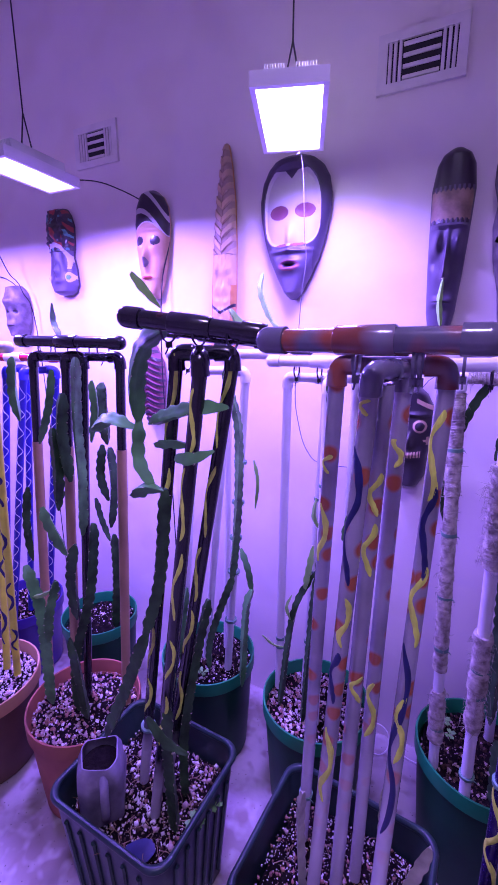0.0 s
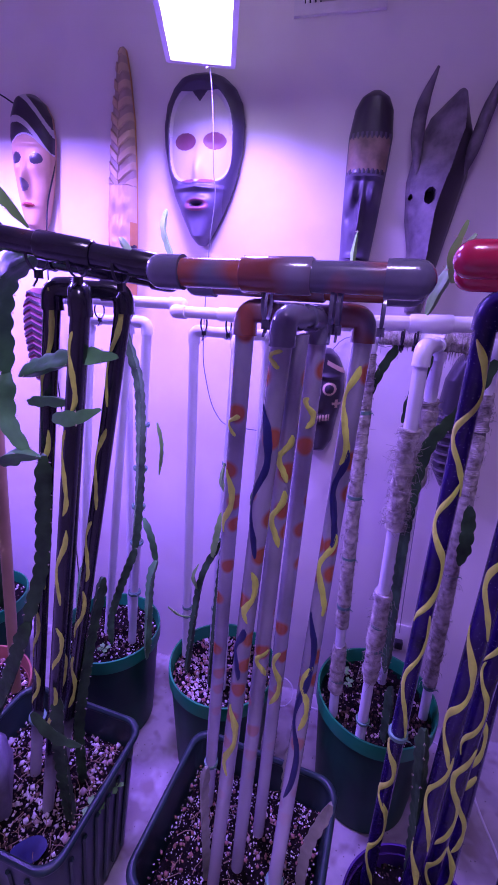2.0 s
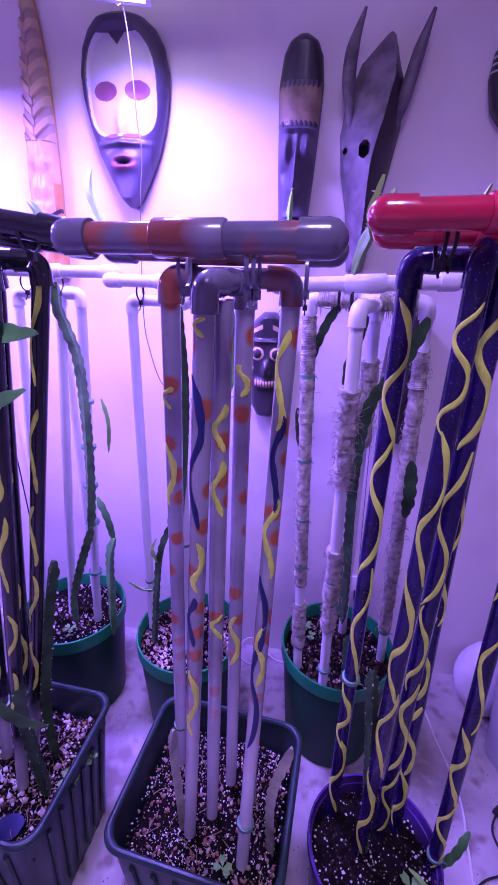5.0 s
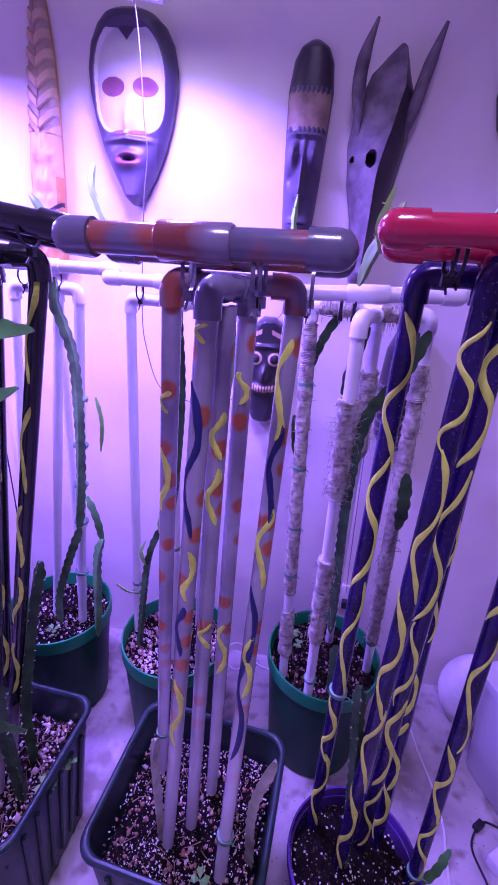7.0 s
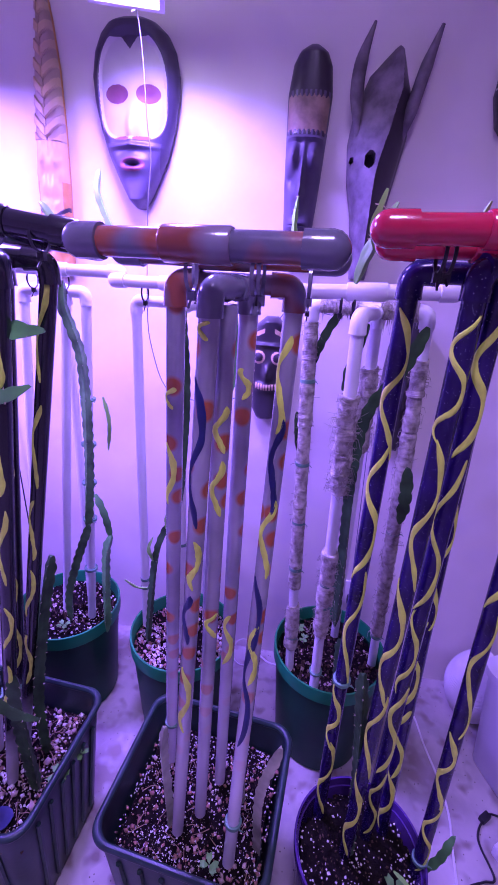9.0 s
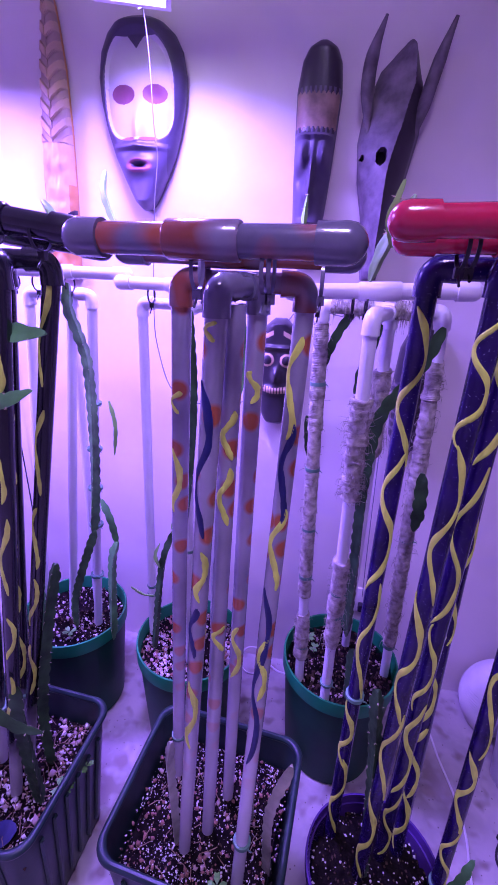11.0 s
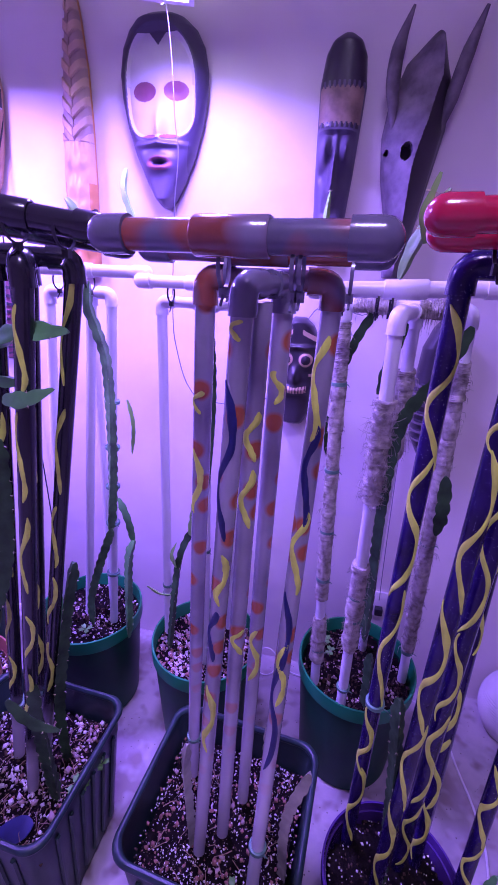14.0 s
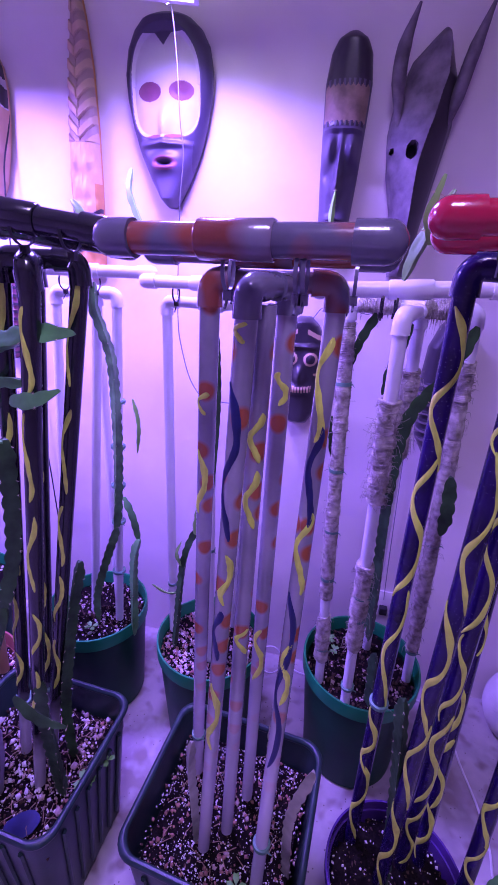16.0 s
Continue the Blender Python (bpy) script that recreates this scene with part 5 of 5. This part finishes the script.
carving("carved_mask", "dark reddish brown mask behind the cactus, low on the wall", -1.07, 1.195, 0.335, even(curve([(0, 0.015), (0.2, 0.045), (0.55, 0.060), (0.8, 0.052), (1, 0.014)])),
        lambda px, v, u: 0.006 * (math.sin(v * 80 + abs(px) * 120) > 0), lambda px, v, u: 1 if math.sin(v * 80 + abs(px) * 120) > 0.4 else 0, [MMAUVE, MBLACK], depth=0.045)

# ---- cables and floor things ----


def cable(name, label, pts, r, mat, category="cable"):
    bm = bmesh.new()
    tube(bm, spline(pts, 8), r, 6)
    return tagged(link(name, bm, mat), label, category)


CORD = material("grey_cord", (0.16, 0.155, 0.18), 0.35, bump=0)
WCORD = material("white_cord", (0.72, 0.70, 0.70), 0.4, bump=0)
cable("lamp_cord", "grey lamp cord hanging in front of a mask", [(-0.365, 1.325, 2.055), (-0.362, 1.35, 2.06), (-0.356, 1.36, 1.98), (-0.350, 1.36, 1.852), (-0.343, 1.36, 1.78), (-0.356, 1.36, 1.657), (-0.375, 1.38, 1.40), (-0.372, 1.40, 1.29), (-0.340, 1.41, 1.18), (-0.275, 1.42, 1.135), (-0.10, 1.50, 1.15), (0.02, 1.53, 1.42), (0.16, 1.53, 1.415), (0.30, 1.53, 1.40), (0.36, 1.53, 0.40)], 0.0014, CORD)
cable("lamp_cord", "thin black lamp cord running to a mask and down the wall", [(-1.15, 1.20, 2.06), (-1.16, 1.30, 2.10), (-1.175, 1.45, 2.129), (-1.05, 1.52, 2.06), (-0.965, 1.53, 1.95), (-0.985, 1.50, 1.78), (-0.995, 1.49, 1.573), (-0.995, 1.49, 1.294), (-0.99, 1.51, 0.9), (-0.98, 1.51, 0.35), (-0.97, 1.50, 0.004)], 0.0024, TIE)
cable("lamp_cord", "thin black lamp cord drooping past a grey mask", [(-1.89, 1.14, 2.06), (-1.99, 1.40, 2.169), (-1.885, 1.42, 2.009), (-1.83, 1.45, 1.86), (-1.79, 1.48, 1.78), (-1.76, 1.52, 1.5), (-1.75, 1.53, 0.004)], 0.0024, TIE)
cable("lamp_cord", "thin black cord along the wall above a grey mask", [(-2.45, 1.53, 1.90), (-2.2, 1.53, 1.87), (-2.0, 1.53, 1.86), (-1.88, 1.53, 1.80), (-1.80, 1.53, 1.70)], 0.0022, TIE)
cable("floor_cable", "white flex lying on the concrete floor", [(0.03, 1.50, 0.004), (0.10, 1.47, 0.004), (0.30, 1.49, 0.004), (0.56, 1.46, 0.004), (0.63, 1.37, 0.004), (0.652, 1.25, 0.004), (0.675, 1.141, 0.004), (0.682, 1.04, 0.004), (0.668, 0.94, 0.004), (0.64, 0.7, 0.004)], 0.0036, WCORD)
cable("wire_ring", "loop of white wire leaning by the wall", [(-0.04 + 0.045 * math.cos(k * 0.33), 1.47 + 0.03 * math.sin(k * 0.33), 0.045 + 0.04 * math.sin(k * 0.33)) for k in range(20)], 0.0022, WCORD, "wire")
cable("power_cable", "thin black power lead on the floor", [(0.98, 0.88, 0.004), (0.91, 0.96, 0.004), (0.868, 1.045, 0.006), (0.820, 1.068, 0.008), (0.788, 1.053, 0.008), (0.752, 0.995, 0.004), (0.768, 0.91, 0.004), (0.735, 0.895, 0.004), (0.68, 0.87, 0.004), (0.60, 0.80, 0.004)], 0.0032, TIE)
bm = bmesh.new()
box(bm, (-0.018, -0.010, 0), (0.018, 0.010, 0.018), bevel=0.003)
ob = link("inline_switch", bm, TIE)
ob.matrix_world = pose(0.788, 1.053, 0.002, 0, 0, 38)
tagged(ob, "small black inline switch on the power lead", "switch")
bm = bmesh.new()
box(bm, (-0.045, -0.035, 0), (0.045, 0.035, 0.045), bevel=0.008)
ob = link("power_adapter", bm, WCORD)
ob.matrix_world = pose(0.832, 0.965, 0, 0, 0, 35)
tagged(ob, "white block power adapter lying on the floor", "adapter")
bm = bmesh.new()
prof = [(0.005, 0.0)] + [(0.105 * math.sin(math.pi * (0.14 + 0.82 * k / 60)) ** 0.75 * (1 + 0.010 * math.cos(k * 3.14)), 0.002 + 0.29 * k / 60) for k in range(61)]
lathe(bm, prof, 40)
ob = link("paper_lantern", bm, WCORD)
ob.location = (0.848, 1.425, 0.0)
tagged(ob, "white ribbed round lantern standing on the floor", "lantern")
TUBW = material("white_tub_plastic", (0.66, 0.65, 0.70), 0.4, vary=0.06, scale=4, bump=0.04)
wt = thing("storage_tub", "white plastic storage tub standing on the floor", "storage tub", "", (1.092, 1.182, 0))
bm = bmesh.new()
prof = [(0.86, 0.0), (0.88, 0.008), (1.0, 0.40), (0.975, 0.40), (0.86, 0.02), (0.4, 0.015)]
rings = [[bm.verts.new((px * k, py * k, zz)) for px, py in rounded_rect(0.56, 0.40, 0.05)] for k, zz in prof]
for s, t in zip(rings, rings[1:]):
    for k in range(len(s)):
        bm.faces.new((s[k], s[(k + 1) % len(s)], t[(k + 1) % len(s)], t[k]))
bm.faces.new(rings[0]), bm.faces.new(rings[-1])
part("body", bm, TUBW, wt)
bm = bmesh.new()
rings = [[bm.verts.new((px * k, py * k, zz)) for px, py in rounded_rect(0.56, 0.40, 0.05)] for k, zz in ((0.95, 0.395), (1.04, 0.395), (1.04, 0.42), (0.9, 0.428))]
for s, t in zip(rings, rings[1:]):
    for k in range(len(s)):
        bm.faces.new((s[k], s[(k + 1) % len(s)], t[(k + 1) % len(s)], t[k]))
bm.faces.new(rings[0]), bm.faces.new(rings[-1])
part("lid", bm, TUBW, wt)
wt.rotation_euler = (0, 0, radians(21.8))
sk = thing("wall_socket", "white wall power socket plate low on the wall", "power socket", "", (0.362, WY, 0.38))
bm = bmesh.new()
box(bm, (-0.035, -0.010, -0.055), (0.035, -0.001, 0.055), bevel=0.002)
part("plate", bm, VENT, sk)
bm = bmesh.new()
box(bm, (-0.014, -0.034, -0.035), (0.014, -0.0105, -0.005), bevel=0.003)
part("plug", bm, TIE, sk, "black plug")

# cut milk bottle and scraps in the tub
BOTTLE = material("cloudy_white_plastic", (0.22, 0.21, 0.25), 0.35, vary=0.4, scale=16, bump=0.6, bump_scale=26)
bt = thing("plastic_bottle", "cut cloudy plastic milk bottle filled with soil", "bottle", "", (-0.640, 0.685, 0.325))
bm = bmesh.new()
rings = [[bm.verts.new((px * k, py * k, zz)) for px, py in rounded_rect(0.120, 0.120, 0.03)] for k, zz in ((0.94, 0.0), (1.0, 0.012), (1.0, 0.10), (0.97, 0.125), (0.90, 0.150), (0.76, 0.170), (0.72, 0.170), (0.86, 0.145), (0.9, 0.12))]
for s, t in zip(rings, rings[1:]):
    for k in range(len(s)):
        bm.faces.new((s[k], s[(k + 1) % len(s)], t[(k + 1) % len(s)], t[k]))
bm.faces.new(rings[0])
for v in bm.verts:
    v.co += Vector((noise.noise(v.co * 22), noise.noise(v.co * 22 + Vector((5, 0, 0))), 0.5 * noise.noise(v.co * 18 + Vector((0, 5, 0))))) * 0.011
part("body", bm, BOTTLE, bt)
bm = bmesh.new()
lathe(bm, [(0.002, 0.148), (0.03, 0.150), (0.048, 0.142), (0.002, 0.12)], 20)
part("soil", bm, SOIL, bt)
bm = bmesh.new()
tube(bm, spline([(0.010, -0.050, 0.150), (0.012, -0.074, 0.125), (0.010, -0.076, 0.06), (0.006, -0.058, 0.035)], 6), 0.011, 10)
part("handle", bm, BOTTLE, bt)
bm = bmesh.new()
box(bm, (-0.0600, -0.030, 0.018), (-0.0590, 0.030, 0.062))
part("label_sticker", bm, MRED, bt, "dark red paper label with illegible print")
bt.rotation_euler = (0, 0, radians(42))
bm = bmesh.new()
n = 14
top = [bm.verts.new((0.040 * math.cos(2 * math.pi * k / n), 0.024 * math.sin(2 * math.pi * k / n), 0.004 + 0.006 * math.sin(k))) for k in range(n)]
low = [bm.verts.new(v.co - Vector((0, 0, 0.002))) for v in top]
bm.faces.new(top), bm.faces.new(low)
for k in range(n):
    bm.faces.new((top[k], low[k], low[(k + 1) % n], top[(k + 1) % n]))
ob = link("plastic_scrap", bm, NAVY)
ob.matrix_world = pose(-0.475, 0.635, 0.336, 12, -8, 20)
tagged(ob, "torn scrap of blue plastic on the soil", "scrap")

# seedlings
LEAF = material("seedling_leaf", (0.16, 0.38, 0.10), 0.5, vary=0.2, scale=30, bump=0.1)


def seedling(x, yy, z, size, label):
    p = thing("seedling", label, "seedling", "weed seedlings", (x, yy, z))
    bm = bmesh.new()
    tube(bm, [(0, 0, -0.01), (0.002, 0, size * 0.7)], 0.0008, 5)
    part("stalk", bm, LEAF, p)
    for k in range(4):
        bm = bmesh.new()
        e = k * 1.6 + R.random()
        o, s = Vector((math.cos(e), math.sin(e), 0.25)), Vector((-math.sin(e), math.cos(e), 0))
        c = Vector((0, 0, size * 0.7))
        vs = [bm.verts.new(c + o * size * a + s * size * w + Vector((0, 0, q))) for a, w, q in ((0.05, 0, 0), (0.5, 0.32, 0.002), (0.95, 0.22, 0), (0.85, 0, -0.001), (0.95, -0.22, 0), (0.5, -0.32, 0.002))]
        bm.faces.new(vs)
        r = bmesh.ops.extrude_face_region(bm, geom=list(bm.faces))
        for v in [q for q in r["geom"] if isinstance(q, bmesh.types.BMVert)]:
            v.co.z -= 0.0006
        part("leaf", bm, LEAF, p)


seedling(0.168, 1.31, 0.362, 0.026, "small clover seedling in damp soil")
seedling(0.19, 1.27, 0.362, 0.020, "small clover seedling in damp soil")
seedling(-0.36, 0.80, 0.33, 0.020, "small weed seedling among perlite")
seedling(-0.385, 0.74, 0.33, 0.028, "small weed seedling with yellowing leaf")
seedling(0.02, 0.645, 0.33, 0.022, "small pale weed seedling among perlite")
seedling(0.41, 0.68, 0.318, 0.028, "small weed seedling in a purple pot")
seedling(-0.62, 1.15, 0.362, 0.024, "small weed seedling in a green pot")

# square fitting invented to go with the added fill lamp
cl = thing("fill_lamp_fitting", "plain square fitting of the added fill lamp, out of view", "ceiling lamp", "", (0.15, -0.10, CZ))
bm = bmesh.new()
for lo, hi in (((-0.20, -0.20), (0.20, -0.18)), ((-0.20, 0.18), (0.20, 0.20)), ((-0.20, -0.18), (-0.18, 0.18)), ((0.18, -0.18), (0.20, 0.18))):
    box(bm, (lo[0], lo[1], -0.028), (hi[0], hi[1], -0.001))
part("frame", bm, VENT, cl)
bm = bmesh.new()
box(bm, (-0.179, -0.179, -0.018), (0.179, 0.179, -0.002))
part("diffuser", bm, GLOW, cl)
